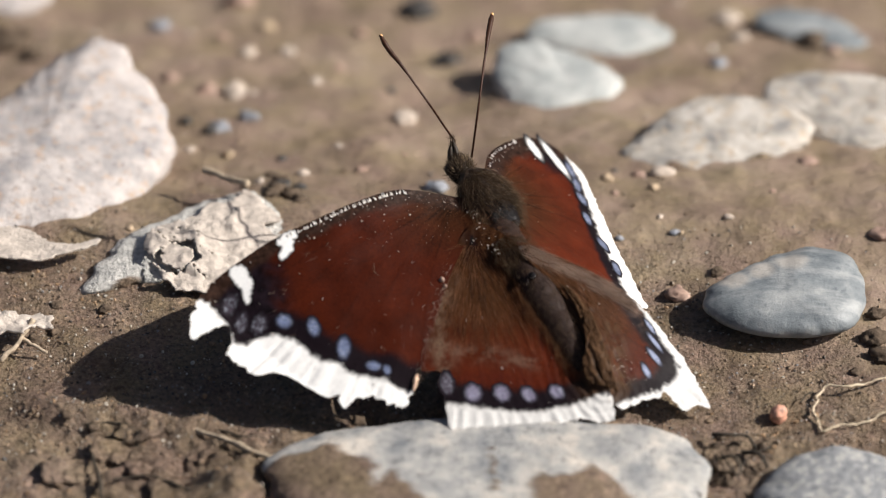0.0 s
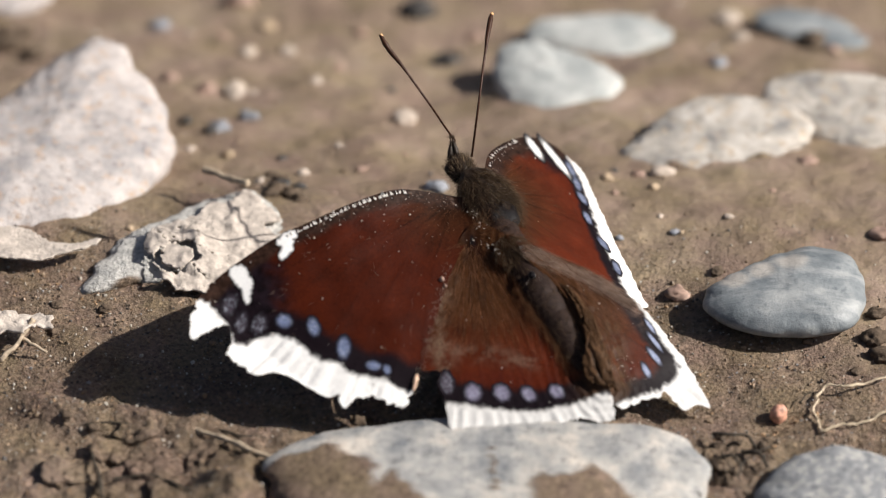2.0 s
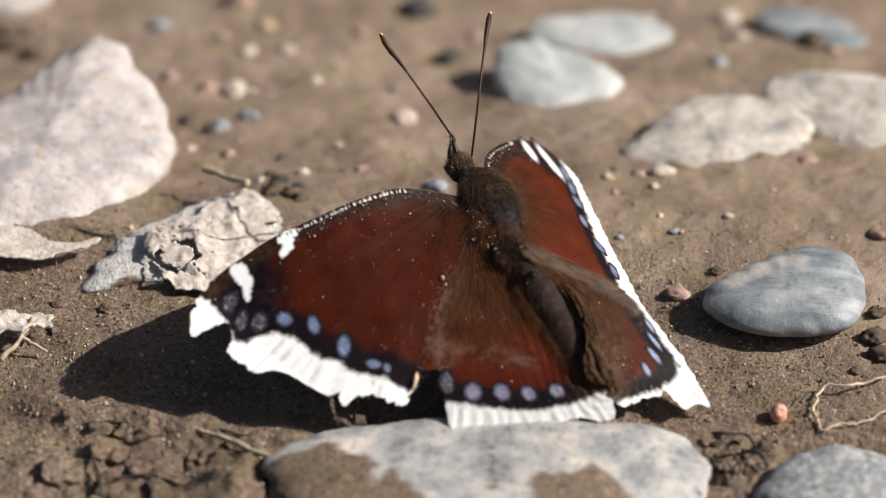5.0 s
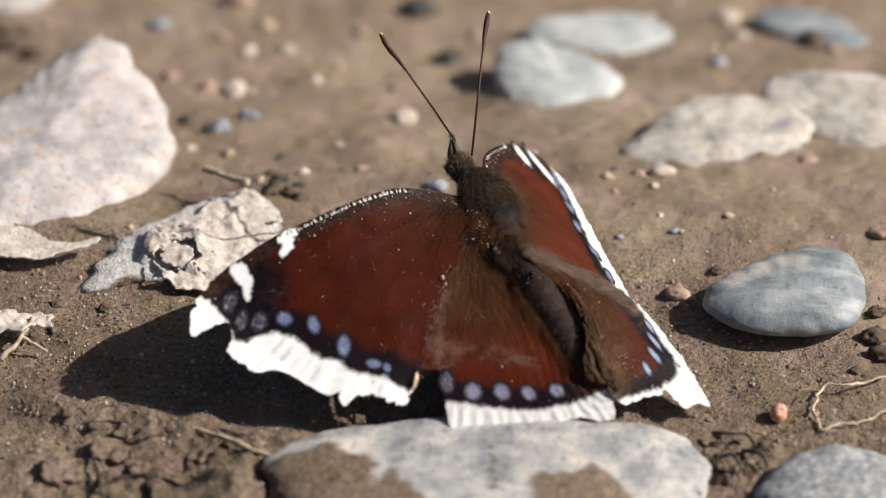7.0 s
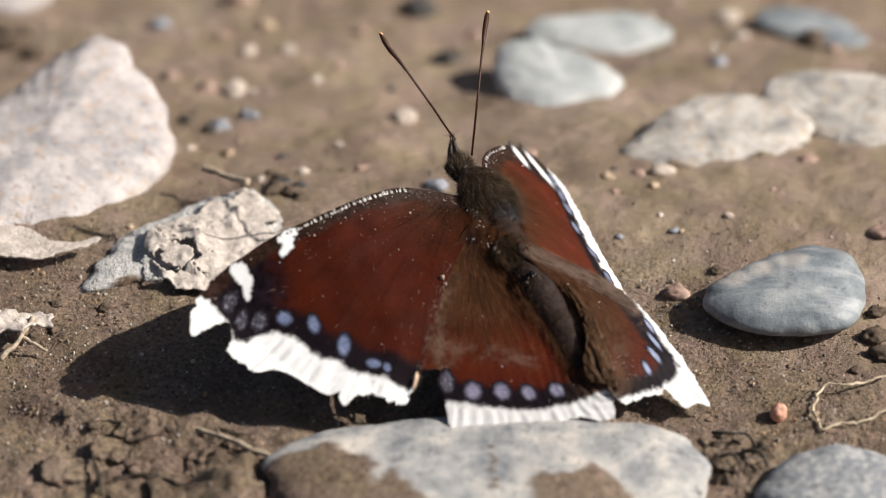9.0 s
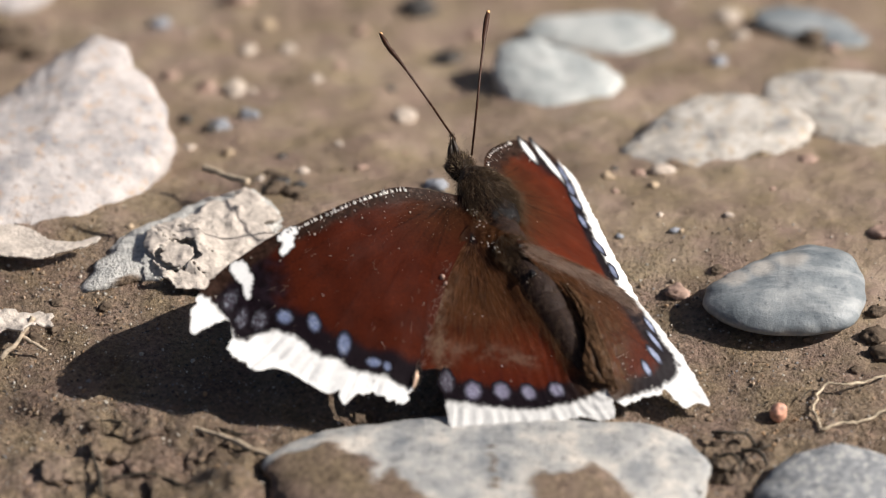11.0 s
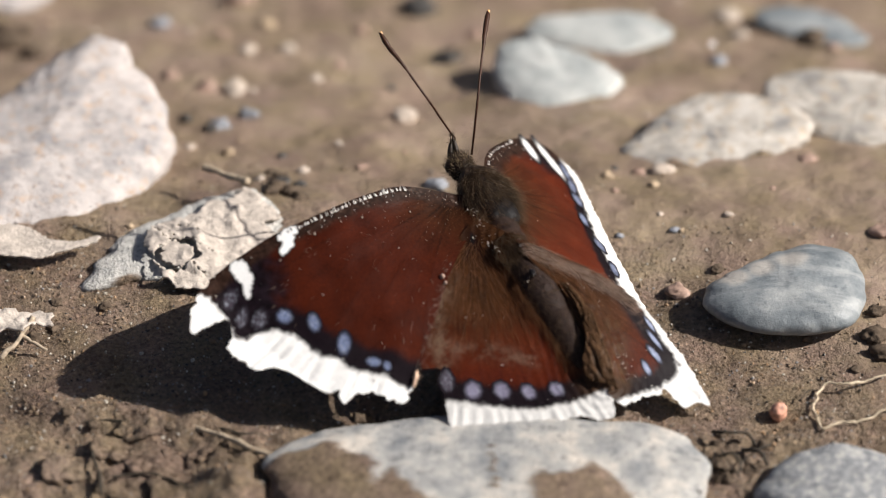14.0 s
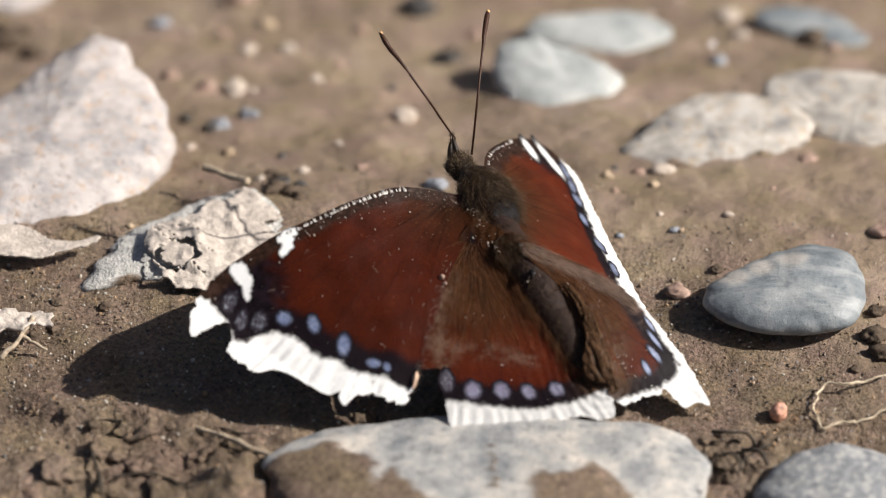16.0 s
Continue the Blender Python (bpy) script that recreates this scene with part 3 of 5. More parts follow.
TEARS = [([(-32.71, -0.15), (-33.36, 0.99), (-34.0, 1.93), (-34.83, 2.56)], 0.2), ([(-28.66, -1.8), (-27.31, -2.63), (-26.0, -2.22), (-24.78, -2.83)], 0.12),
         ([(-31.98, -5.09), (-32.45, -6.52), (-32.12, -7.95)], 0.16), ([(-29.34, -4.89), (-28.25, -5.91), (-27.2, -5.71)], 0.13), ([(-31.49, 2.56), (-29.94, 2.14), (-28.83, 2.77)], 0.14),
         ([(-29.26, 1.83), (-28.74, 0.27), (-29.02, -1.18)], 0.1), ([(-24.4, 6.02), (-25.13, 3.92), (-24.61, 2.14)], 0.08), ([(-33.28, 2.14), (-32.38, 1.31), (-31.53, 0.27)], 0.17)]
dry_leaf("dry_leaf", "torn pale dry leaf with a hole, draped over a grey stone", [(-34.11, 2.59), (-32.87, 3.42), (-31.03, 4.16), (-28.86, 5.21), (-27.81, 7.53), (-27.14, 7.63), (-25.91, 7.1), (-24.29, 8.9), (-23.87, 10.5), (-23.04, 9.75), (-21.78, 8.16), (-19.48, 5.0), (-20.52, 3.84), (-20.96, 2.8), (-18.92, 1.34), (-19.52, -1.57), (-22.09, -4.65), (-25.29, -7.71), (-29.22, -8.42), (-32.09, -7.41), (-33.29, -5.47), (-33.89, -3.83), (-34.62, -2.29), (-35.19, -0.01)], over_stone(0.45, 3), 3, ragged=0.4, ring=(-31.26, -3, 2.2, 2.38), tears=TEARS)
dry_leaf("dry_leaf", "curled pale dry leaf beside a granite stone", [(-56.39, 2.18), (-51.07, 2.7), (-48.34, 1.66), (-45.57, 0.1), (-42.9, -0.1), (-40.82, 0.93), (-40.52, 0.31), (-42.18, -1.14), (-44.78, -2.17), (-47.36, -3.41), (-50.68, -3.41), (-56.05, -2.48)], lambda x, y: 1.1 + ground_height(x, y) * 0.3 + 0.012 * (y - y.mean()) ** 2 + 0.4 * fbm(x / 6, y / 4, 1.5, 2, 5), 5)
dry_leaf("dry_leaf", "grey tattered dry leaf propped above the mud", [(-55.24, -14.3), (-51.34, -14.0), (-48.71, -14.1), (-46.21, -14.4), (-45.06, -16.0), (-45.25, -17.3), (-47.23, -16.8), (-48.14, -18.0), (-49.79, -17.6), (-51.07, -18.0), (-54.92, -18.8)], lambda x, y: 2.2 + 0.5 * fbm(x / 3, y / 3, 1.5, 3, 6), 6, ragged=0.5)


def rootlet(label, points, radius, stuff, sides=7, wobble=0.12):
    line = rounded(points, 0.4, False)
    line = line + wobble * np.stack([fbm(line[:, 0], line[:, 1], k + 0.5, 3, 60 + k) for k in range(3)], 1)
    r = radius * (1 + 0.35 * fbm(np.arange(len(line)) * 0.4, 0.0, 0.5, 2, 77))
    v, f = tube(line, r, sides)
    return tagged(new("rootlet", mesh_from("rootlet", v, f, stuff)), label, "root")


def flake(x, y, a, b, turn, seed):
    """A thin crust of dried mud, tilted, with ragged edges."""
    w = np.linspace(0, 2 * math.pi, 12, endpoint=False)
    g = np.random.default_rng(seed)
    r = g.uniform(0.7, 1.2, 12)
    c, s_ = math.cos(radians(turn)), math.sin(radians(turn))
    px, py = a * r * np.cos(w), b * r * np.sin(w)
    line = rounded(np.column_stack([x + px * c - py * s_, y + px * s_ + py * c]), 0.3)
    line = line + 0.3 * np.stack([fbm(line[:, 0], line[:, 1], 0.5, 3, seed), fbm(line[:, 0], line[:, 1], 5.5, 3, seed + 9)], 1)
    p, f = fill(line, 0.4, seed)
    tilt = g.uniform(-0.12, 0.12, 2)
    z = 0.45 + ground_height(p[:, 0], p[:, 1]) * 0.6 + (p - (x, y)) @ tilt + 0.5 * fbm(p[:, 0] / 1.6, p[:, 1] / 1.6, 1.5, 4, seed, 0.6)
    ob = new("mud_flake", mesh_from("mud_flake", np.column_stack([p, z]), f, MUD))
    shell = ob.modifiers.new("thickness", "SOLIDIFY")
    shell.thickness, shell.offset = 0.5 * MM, -1
    tagged(ob, "ragged flake of dried brown mud", "mud flake", "mud flakes")


for i, (x, y, a, b, turn) in enumerate([(-36.15, -35.7, 3.62, 2.25, 10), (-32.25, -37.58, 3.95, 2.66, -15), (-27.91, -35.23, 3.95, 2.05, 20), (-24.29, -38.99, 4.61, 3.07, -10), (-29.23, -41.79, 5.26, 3.07, 8), (-35.9, -40.86, 3.95, 2.86, 30), (-23.14, -35.23, 3.29, 1.64, -25), (-34.05, -32.86, 3.29, 1.43, 5), (-41.36, -38.99, 3.29, 2.25, 15), (32.7, -37.58, 2.37, 1.84, 20), (34.44, -40.86, 2.63, 2.05, -20), (31.17, -36.17, 1.71, 1.23, 0)]):
    flake(x, y, a, b, turn, 200 + i)
for points, radius, dark in [([(-28.7, 13.8, 0.9), (-27, 12.7, 1.1), (-24.9, 11, 1.5), (-23.2, 9.8, 1.9)], 0.42, 0), ([(-29, -31.8, 0.8), (-26.4, -32.4, 1), (-23.2, -33.9, 1.1), (-20, -34.1, 0.8)], 0.14, 1), ([(-40.5, -31.7, 0.7), (-37.3, -31.6, 0.9), (-33.4, -32.2, 0.8), (-30.9, -31.8, 0.8)], 0.12, 1), ([(-39.7, -35.2, 0.6), (-39, -38.5, 1), (-38.3, -41.4, 1.1), (-37.9, -44.1, 1)], 0.22, 1), ([(-36.8, -41.1, 0.8), (-33.1, -40.5, 1), (-29.2, -42.4, 1), (-25.4, -44.3, 0.8)], 0.15, 1), ([(-50.8, -20.9, 0.7), (-49.2, -19.2, 1.4), (-48.1, -17.3, 2.0), (-47.2, -15.8, 2.6)], 0.3, 0), ([(-48.9, -17.6, 1.7), (-47.3, -18.6, 1.3), (-45.4, -19.3, 0.6)], 0.22, 0), ([(-28.3, -32.7, 0.9), (-24.4, -34.9, 1.3), (-21.2, -37.2, 1.5), (-18.6, -38.6, 1.5)], 0.3, 0), ([(32.9, -40.6, 0.8), (33.9, -38.2, 1.2), (35.6, -36.8, 1.2), (36.9, -35.6, 0.9)], 0.12, 1), ([(31.2, -36.3, 0.7), (32, -39.2, 1.2), (33.1, -41.4, 1.1)], 0.1, 1), ([(30.4, -33.2, 0.7), (32.1, -34.3, 1.5), (34.2, -34.1, 1.1), (35.1, -35.6, 0.6)], 0.2, 1), ([(33.6, -36.6, 0.8), (35.2, -37.4, 1.6), (36.4, -39.2, 1.0)], 0.24, 1), ([(30.9, -37.6, 0.8), (32.6, -37.9, 1.5), (33.4, -39.8, 0.9)], 0.18, 1), ([(25.4, -42.9, 2.7), (26.9, -43.4, 2.4), (28.5, -44.7, 1.7)], 0.3, 1), ([(40.5, -27.6, 0.2), (41.2, -26.5, 0.5), (42.2, -25.9, 0.4)], 0.08, 1)]:
    rootlet("thin dark rootlet in the mud" if dark else "pale broken plant stem on the mud", points, radius, DARK_ROOT if dark else STEM)
rootlet("thin pale dry rootlet bent in a loop", [(52.8, -21.87, 0.7), (50.59, -23.74, 0.8), (49.27, -24.25, 0.9), (48.09, -24.69, 0.6), (46.43, -25.4, 0.8), (44.85, -24.99, 0.7), (43.7, -25.04, 0.4), (42.87, -26.17, 0.2), (42.18, -28.11, 0.2), (42.17, -29.55, 0.2), (42.59, -31.18, 0.2), (43.28, -32.34, 0.3), (44.78, -31.68, 0.4), (46.39, -31.51, 0.5), (48.01, -30.95, 0.6), (50.18, -29.85, 0.9), (52.27, -29.19, 1)], 0.14, ROOTLET, 7, 0.3)


# ---- butterfly ----
BASE = Vector((9, -14, 0))
butterfly = tagged(new("butterfly"), "dark maroon butterfly with ragged cream wing margins and blue spots", "butterfly")
butterfly.location = BASE * MM
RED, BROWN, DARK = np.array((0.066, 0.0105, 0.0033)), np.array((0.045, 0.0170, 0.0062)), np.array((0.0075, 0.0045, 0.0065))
CREAM, CHALK, BLUE, WHITE, DIM = (np.array(c) for c in ((0.87, 0.855, 0.84), (0.66, 0.645, 0.63), (0.135, 0.165, 0.275), (0.87, 0.86, 0.85), (0.05, 0.042, 0.055)))


FOLD_BROWN = np.array((0.075, 0.040, 0.021))


def frame_matrix(f):
    o, u, n = (Vector(v) for v in f)
    u, n = u.normalized(), n.normalized()
    v = n.cross(u)
    m = Matrix((u, v, n)).transposed().to_4x4()
    m.translation = (o - BASE) * MM
    return m


def pattern(p, inner, band, root, size, brown, red_lit=1.0, ground=1.0):
    """Colours of the scales at p: red field, brown towards the root, dark band along the margin."""
    d = line_distance(inner, p)
    wob = 0.22 * fbm(p[:, 0] / 0.8, p[:, 1] / 0.8, 0.5, 3, 4)
    away = np.hypot(p[:, 0] - root[0], p[:, 1] - root[1]) / size
    field = BROWN * ground + (RED * red_lit - BROWN * ground) * smooth(brown - 0.25, brown + 0.2, away + 0.1 * wob)[:, None]
    ang = np.arctan2(p[:, 1] - root[1], p[:, 0] - root[0])
    rays = fbm(ang * 16, away * 1.2, 0.5, 4, 24)
    field = field * (1 + 0.13 * rays * (1 - smooth(0.2, 0.95, away)))[:, None]
    field = field * (0.5 + 0.5 * smooth(0.02, 0.26, away))[:, None]
    mottle = 1 + 0.28 * fbm(p[:, 0] / 2.5, p[:, 1] / 2.5, 3.5, 4, 14)
    field = field * mottle[:, None]
    k = smooth(band * 0.75, band * 1.25, d + wob)
    return DARK + (field - DARK) * k[:, None], d


def wing(name, label, at, outline, inner, root, size, band, margin_tone, veins, brown, seed, costa=None, camber=0.5, ragged=0.0, apex=None, red_lit=1.0, ground=1.0, curl=None, lip=0.5, scuffs_sheen=(), strip_wide=1.0):
    line = rounded(outline, 0.22)
    near_edge = line_distance(inner, line) < 3.2
    line = line + (near_edge * ragged)[:, None] * np.stack([fbm(line[:, 0] / 0.5, line[:, 1] / 0.5, 0.5, 3, seed, 0.7), fbm(line[:, 0] / 0.5, line[:, 1] / 0.5, 4.5, 3, seed, 0.7)], 1)
    reach = np.hypot(*(line - root).T)
    scallop = ragged * near_edge * (0.9 * np.abs(np.sin(line_angle(line, root) * size * 1.9)) - 0.45)
    line = line + (line - root) / reach[:, None].clip(0.5) * scallop[:, None]
    p, faces = fill(line, 0.23, seed)
    colours, d = pattern(p, inner, band, root, size, brown, red_lit, ground)
    edge = np.where(beyond(inner, p, root), d, -d) + 0.22 * fbm(p[:, 0] / 0.5, p[:, 1] / 0.5, 6.5, 3, seed + 40, 0.7) + 0.14 * fbm(line_angle(p, root) * 30, 0.0, 2.5, 2, seed + 41)
    out = (edge > 0) & (d < 7)
    fade = smooth(-0.3, 0.3, edge) * (d < 7)
    if apex is not None:
        a = 1 - smooth(0.62, 1.2, np.hypot(p[:, 0] - apex[0], p[:, 1] - apex[1]) / apex[2] + 0.12 * fbm(p[:, 0] / 1.2, p[:, 1] / 1.2, 0.5, 3, 44))
        colours = colours + (DARK * 1.1 * (1 + 0.9 * fbm(p[:, 0] / 0.7, p[:, 1] / 0.7, 2.5, 3, 45))[:, None] - colours) * a[:, None]
    ridge = np.zeros(len(p))
    for tip in veins:
        bend = (np.array(root) + np.array(tip)) / 2 + 0.04 * np.array((tip[1] - root[1], root[0] - tip[0]))
        vd = line_distance(rounded([root, bend, tip], 1.0, False), p)
        mark = np.exp(-(vd / 0.10) ** 2) * (0.35 + 0.65 * smooth(-0.4, 0.5, fbm(p[:, 0] / 3, p[:, 1] / 3, tip[0] + 0.5, 2, 88)))
        ridge = np.maximum(ridge, mark)
        colours = colours * (1 - (0.3 + 0.55 * (1 - smooth(3, 13, np.hypot(*(p - root).T)))) * mark * (~out))[:, None]
    streak = 1 - 0.2 * smooth(0.15, 0.9, fbm(line_angle(p, root) * size * 2.2, d * 0.3, 0.5, 2, 6)) + 0.06 * fbm(p[:, 0] / 0.35, p[:, 1] / 0.35, 0.5, 2, 6)
    pale = margin_tone * streak[:, None]
    fleck = smooth(0.45, 0.75, fbm(p[:, 0] / 0.45, p[:, 1] / 0.45, 8.5, 3, 21)) * (1 - smooth(0, 0.55, d))
    pale = pale + (DARK * 2 - pale) * (0.8 * fleck)[:, None]
    colours = colours + (pale - colours) * fade[:, None]
    for path_, reach, tone, cover in scuffs_sheen:
        rub_sheen = cover * np.exp(-(line_distance(path_, p) / reach) ** 2) * smooth(-0.7, 0.6, fbm(p[:, 0] / 0.9, p[:, 1] / 0.9, 9.5, 4, 52, 0.65)) * ~out
        colours = colours + (np.array(tone) - colours) * rub_sheen[:, None]
    if costa is not None:
        cd = line_distance(costa, p)
        strip = 1 - smooth(1.2 * strip_wide, 2.2 * strip_wide, cd + 0.3 * fbm(p[:, 0], p[:, 1], 0.5, 2, 3))
        grey = np.array((0.026, 0.013, 0.009)) * (1 + 0.8 * fbm(p[:, 0] / 0.4, p[:, 1] / 0.4, 0.5, 3, 33))[:, None]
        grey = grey + np.array((0.08, 0.06, 0.05)) * smooth(0.6, 0.85, fbm(p[:, 0] / 0.4, p[:, 1] / 0.4, 7.5, 2, 36))[:, None]
        colours = colours + (grey - colours) * (strip * (~out))[:, None]
    far = np.hypot(*(p - root).T) / size
    z = camber * np.sin(np.clip(far, 0, 1) * math.pi) + 0.025 * ridge + 0.10 * fbm(p[:, 0] / 4, p[:, 1] / 4, 0.5, 2, seed)
    flute = line_angle(p, root) * size
    z = z + np.clip(edge, 0, 1.2) * (0.04 * np.sin(flute * 4.2 + 2 * fbm(flute / 2.5, 0.0, 1.5, 2, seed + 5)) + 0.07 * fbm(flute * 1.3, 0.0, 0.5, 3, seed + 3))
    if curl is not None:
        from_fold = line_distance(curl, p)
        crease = 1 - 2.2 * np.abs(fbm(from_fold * 0.9 + 0.8 * fbm(p[:, 0] / 2, p[:, 1] / 2, 3.5, 2, 78), line_angle(p, root) * 4, 1.5, 3, 76))
        # How strongly the fold's brown covers the wing near its inner edge.
        worn = np.exp(-(from_fold / 2.4) ** 2) * ~out * smooth(6, 12, np.hypot(*(p - root).T))
        # Fold brown is painted darker down in the creases, as their shade.
        colours = colours + (FOLD_BROWN * (0.75 + 0.6 * crease)[:, None] - colours) * (0.8 * worn)[:, None]
        colours = np.clip(colours, 0.004, 1)
        z = z + 0.22 * worn * crease
        z = z + lip * np.exp(-line_distance(curl, p) / 1.8) + 0.12 * np.exp(-line_distance(curl, p) / 3.5) * np.sin(line_distance(curl, p) * 6 + 1.5 * fbm(p[:, 0] / 2, p[:, 1] / 2, 0.5, 2, 9))
    verts = np.column_stack([p, z])
    is_margin = np.array([out[list(f)].sum() > 1 for f in faces])
    pieces = []
    for flag, stuff in ((False, WING), (True, MARGIN)):
        chosen = [f for f, k in zip(faces, is_margin) if bool(k) == flag]
        used = sorted({i for f in chosen for i in f})
        index = {old: i for i, old in enumerate(used)}
        me = mesh_from(name if not flag else "margin", verts[used], [tuple(index[i] for i in f) for f in chosen], stuff, colours[used])
        pieces.append(me)
    ob = part(name, pieces[0], butterfly, label, frame_matrix(at))
    edge = part("margin", pieces[1], ob, "ragged cream margin")
    for o in (ob, edge):
        shell = o.modifiers.new("thickness", "SOLIDIFY")
        shell.thickness, shell.offset, shell.use_rim = 0.035 * MM, -1, False

    def surface(x, y):
        square = (p[:, 0] - x) ** 2 + (p[:, 1] - y) ** 2
        near = np.argpartition(square, 4)[:4]
        weight = 1 / (square[near] + 0.004)
        return float((z[near] * weight).sum() / weight.sum())
    return ob, surface


def line_angle(p, root):
    return np.arctan2(p[:, 1] - root[1], p[:, 0] - root[0])


def spots(parent, surface, rows, tone, label, name="spot", soft=0.75, seed=0, vary=0.4, stuff=None):
    """Patches of coloured scales, ragged and speckled: centre and two half axes each."""
    g = np.random.default_rng(seed)
    for x, y, ax, ay, bx, by in rows:
        verts, cols, faces, sides = [(x, y)], [tone], [], 32
        lobes = 1 + 0.10 * np.sin(2 * np.linspace(0, 2 * math.pi, sides, False) + x) + 0.09 * g.uniform(-1, 1, sides)
        rings = ((0.2, 0), (0.4, 0), (0.6, 0.03), (soft, 0.1), (0.92, 0.4), (1.1, 0.75), (1.3, 0.95), (1.5, 1.0))
        for ring, (k, blend) in enumerate(rings):
            for i in range(sides):
                w = 2 * math.pi * (i + g.uniform(-0.3, 0.3)) / sides
                r = k * (lobes[i] if ring > 1 else 1)
                verts.append((x + r * (math.cos(w) * ax + math.sin(w) * bx), y + r * (math.cos(w) * ay + math.sin(w) * by)))
                scale = tone * g.uniform(1 - vary, 1 + vary * 0.7)
                if vary > 0.2 and g.random() < 0.14:
                    scale = scale * 0.5 + np.array((0.22, 0.24, 0.28))
                cols.append(scale * (1 - blend) + DARK * blend)
        for i in range(sides):
            faces.append((0, 1 + i, 1 + (i + 1) % sides))
            for ring in range(len(rings) - 1):
                a, b = 1 + ring * sides + i, 1 + ring * sides + (i + 1) % sides
                faces.append((a, a + sides, b + sides, b))
        flat = [(vx, vy, surface(vx, vy) + 0.05) for vx, vy in verts]
        part(name, mesh_from(name, flat, faces, stuff or WING, np.array(cols)), parent, label)


def patch(parent, surface, outline, seed):
    """A white patch of scales with a frayed edge."""
    line = rounded(outline, 0.12)
    line = line + 0.16 * np.stack([fbm(line[:, 0] / 0.35, line[:, 1] / 0.35, k + 0.5, 3, seed, 0.75) for k in (0, 4)], 1)
    p, faces = fill(line, 0.17, seed)
    inner = line_distance(np.vstack([line, line[:1]]), p)
    k = smooth(0.0, 0.28, inner + 0.1 * fbm(p[:, 0] / 0.3, p[:, 1] / 0.3, 0.5, 2, seed))[:, None]
    flat = [(x, y, surface(x, y) + 0.05) for x, y in p]
    part("patch", mesh_from("patch", flat, faces, MARGIN, DARK + (WHITE * 0.97 - DARK) * k), parent, "white costal patch")


def strands(name, roots, ways, lengths, width, stuff, parent, label="", droop=0.15, seed=0):
    """Fine hairs as thin bent blades, joined into one mesh."""
    g = np.random.default_rng(seed)
    verts, faces = [], []
    for o, d, length in zip(roots, ways, lengths):
        d = d / (np.linalg.norm(d) + 1e-9)
        side = np.cross(d, g.normal(size=3))
        side /= np.linalg.norm(side) + 1e-9
        other = np.cross(d, side)
        k = len(verts)
        bend = droop * length * other
        for t, w in ((0, 1.0), (0.5, 0.8)):
            c = o + d * length * t + bend * t * t
            for q in range(3):
                ang = 2.094 * q
                verts.append(c + width * w * (math.cos(ang) * side + math.sin(ang) * other))
        verts.append(o + d * length + bend)
        for q in range(3):
            r = (q + 1) % 3
            faces += [(k + q, k + r, k + 3 + r, k + 3 + q), (k + 3 + q, k + 3 + r, k + 6)]
    me = mesh_from(name, verts, faces, stuff)
    ob = part(name, me, parent, label)
    ob["kind"] = "stuff"
    return ob


def local(p):
    return np.asarray(p, float) - np.array(BASE)


# hindwings first, then forewings over them
LHW_INNER = np.array([(22.61, -0.95), (21.86, -0.15), (21.8, 1.63), (21.85, 3.56), (21.76, 6.76), (21.48, 9.29), (20.9, 11.47), (19.9, 13.61), (18.76, 15.73), (17.89, 17.56), (17.11, 18.77)])
left_hind, left_hind_z = wing("hindwing", "maroon hindwing with a dark spotted border", ((3.3, -12.43, 12.2), (-0.1212, -0.9354, -0.3321), (0.0649, -0.3414, 0.9377)), [(-1.86, 0.23), (2.71, -1.97), (9.73, -2.75), (15.74, -3.49), (18.26, -3.56), (18.06, -1.72), (18.84, -1.24), (21.03, -0.71), (24.06, 0.19), (26.02, 1.51), (25.74, 4.67), (24.94, 8.41), (24.04, 11.82), (21.91, 13.83), (21.57, 15.07), (21.63, 17), (20.95, 18.53), (18.3, 18.19), (17.75, 17.55), (16.44, 16.7), (14.16, 15.8), (11.31, 14.7), (8.66, 13.11), (6, 11.26), (2.73, 8.11), (-0.14, 4.21)], LHW_INNER, (0, 0), 24, 2.6, CHALK,
    [(20.3, -0.8), (23.2, 1.5), (22.7, 4.6), (22.5, 7.6), (21.7, 10.6), (20.5, 13.7), (18.3, 16)], 0.58, 31, camber=0.5, ragged=0.18, ground=1.2, curl=np.array([(17.65, 17.22), (16.25, 16.16), (14.11, 15.27), (11.37, 14.39), (8.66, 13.11), (6, 11.26), (2.73, 8.11), (-0.14, 4.21)]), lip=0.7,
    scuffs_sheen=[([(15.4, -1.5), (15.4, 2.1), (15.0, 4.7), (15.5, 7.3), (15.2, 9)], 1.0, (0.115, 0.065, 0.045), 0.75), ([(6.5, -1.6), (11.2, -2.6), (14, -2.2), (18, -1.0)], 1.0, (0.12, 0.075, 0.05), 0.85)])
spots(left_hind, left_hind_z, [(20.24, 2.53, -0.26, 0.73, 1, 0.29), (19.73, 5.74, -0.46, 0.57, 0.85, 0.55), (19.45, 8.73, -0.44, 0.42, 0.71, 0.6), (18.64, 11.85, -0.49, 0.47, 0.61, 0.51)], np.array((0.19, 0.175, 0.25)), "pale lavender spot", seed=1)
spots(left_hind, left_hind_z, [(19.58, -0.5, -0.1, 0.63, 1.25, 0.16)], DIM * 1.5, "dim grey-blue spot", seed=2)
RHW_FRAME = ((7.8, -14.63, 13.2), (0.5106, -0.7527, -0.4155), (0.35, -0.2594, 0.9001))
RHW_INNER = np.array([(11.06, 9.6), (13.66, 9.81), (16.4, 10.11), (19.24, 10.36), (21.37, 10.32), (22.37, 9.22), (23.15, 6.65), (23, 4.05), (22.81, 1.82), (22.82, 0.15), (22.77, -1.22)])
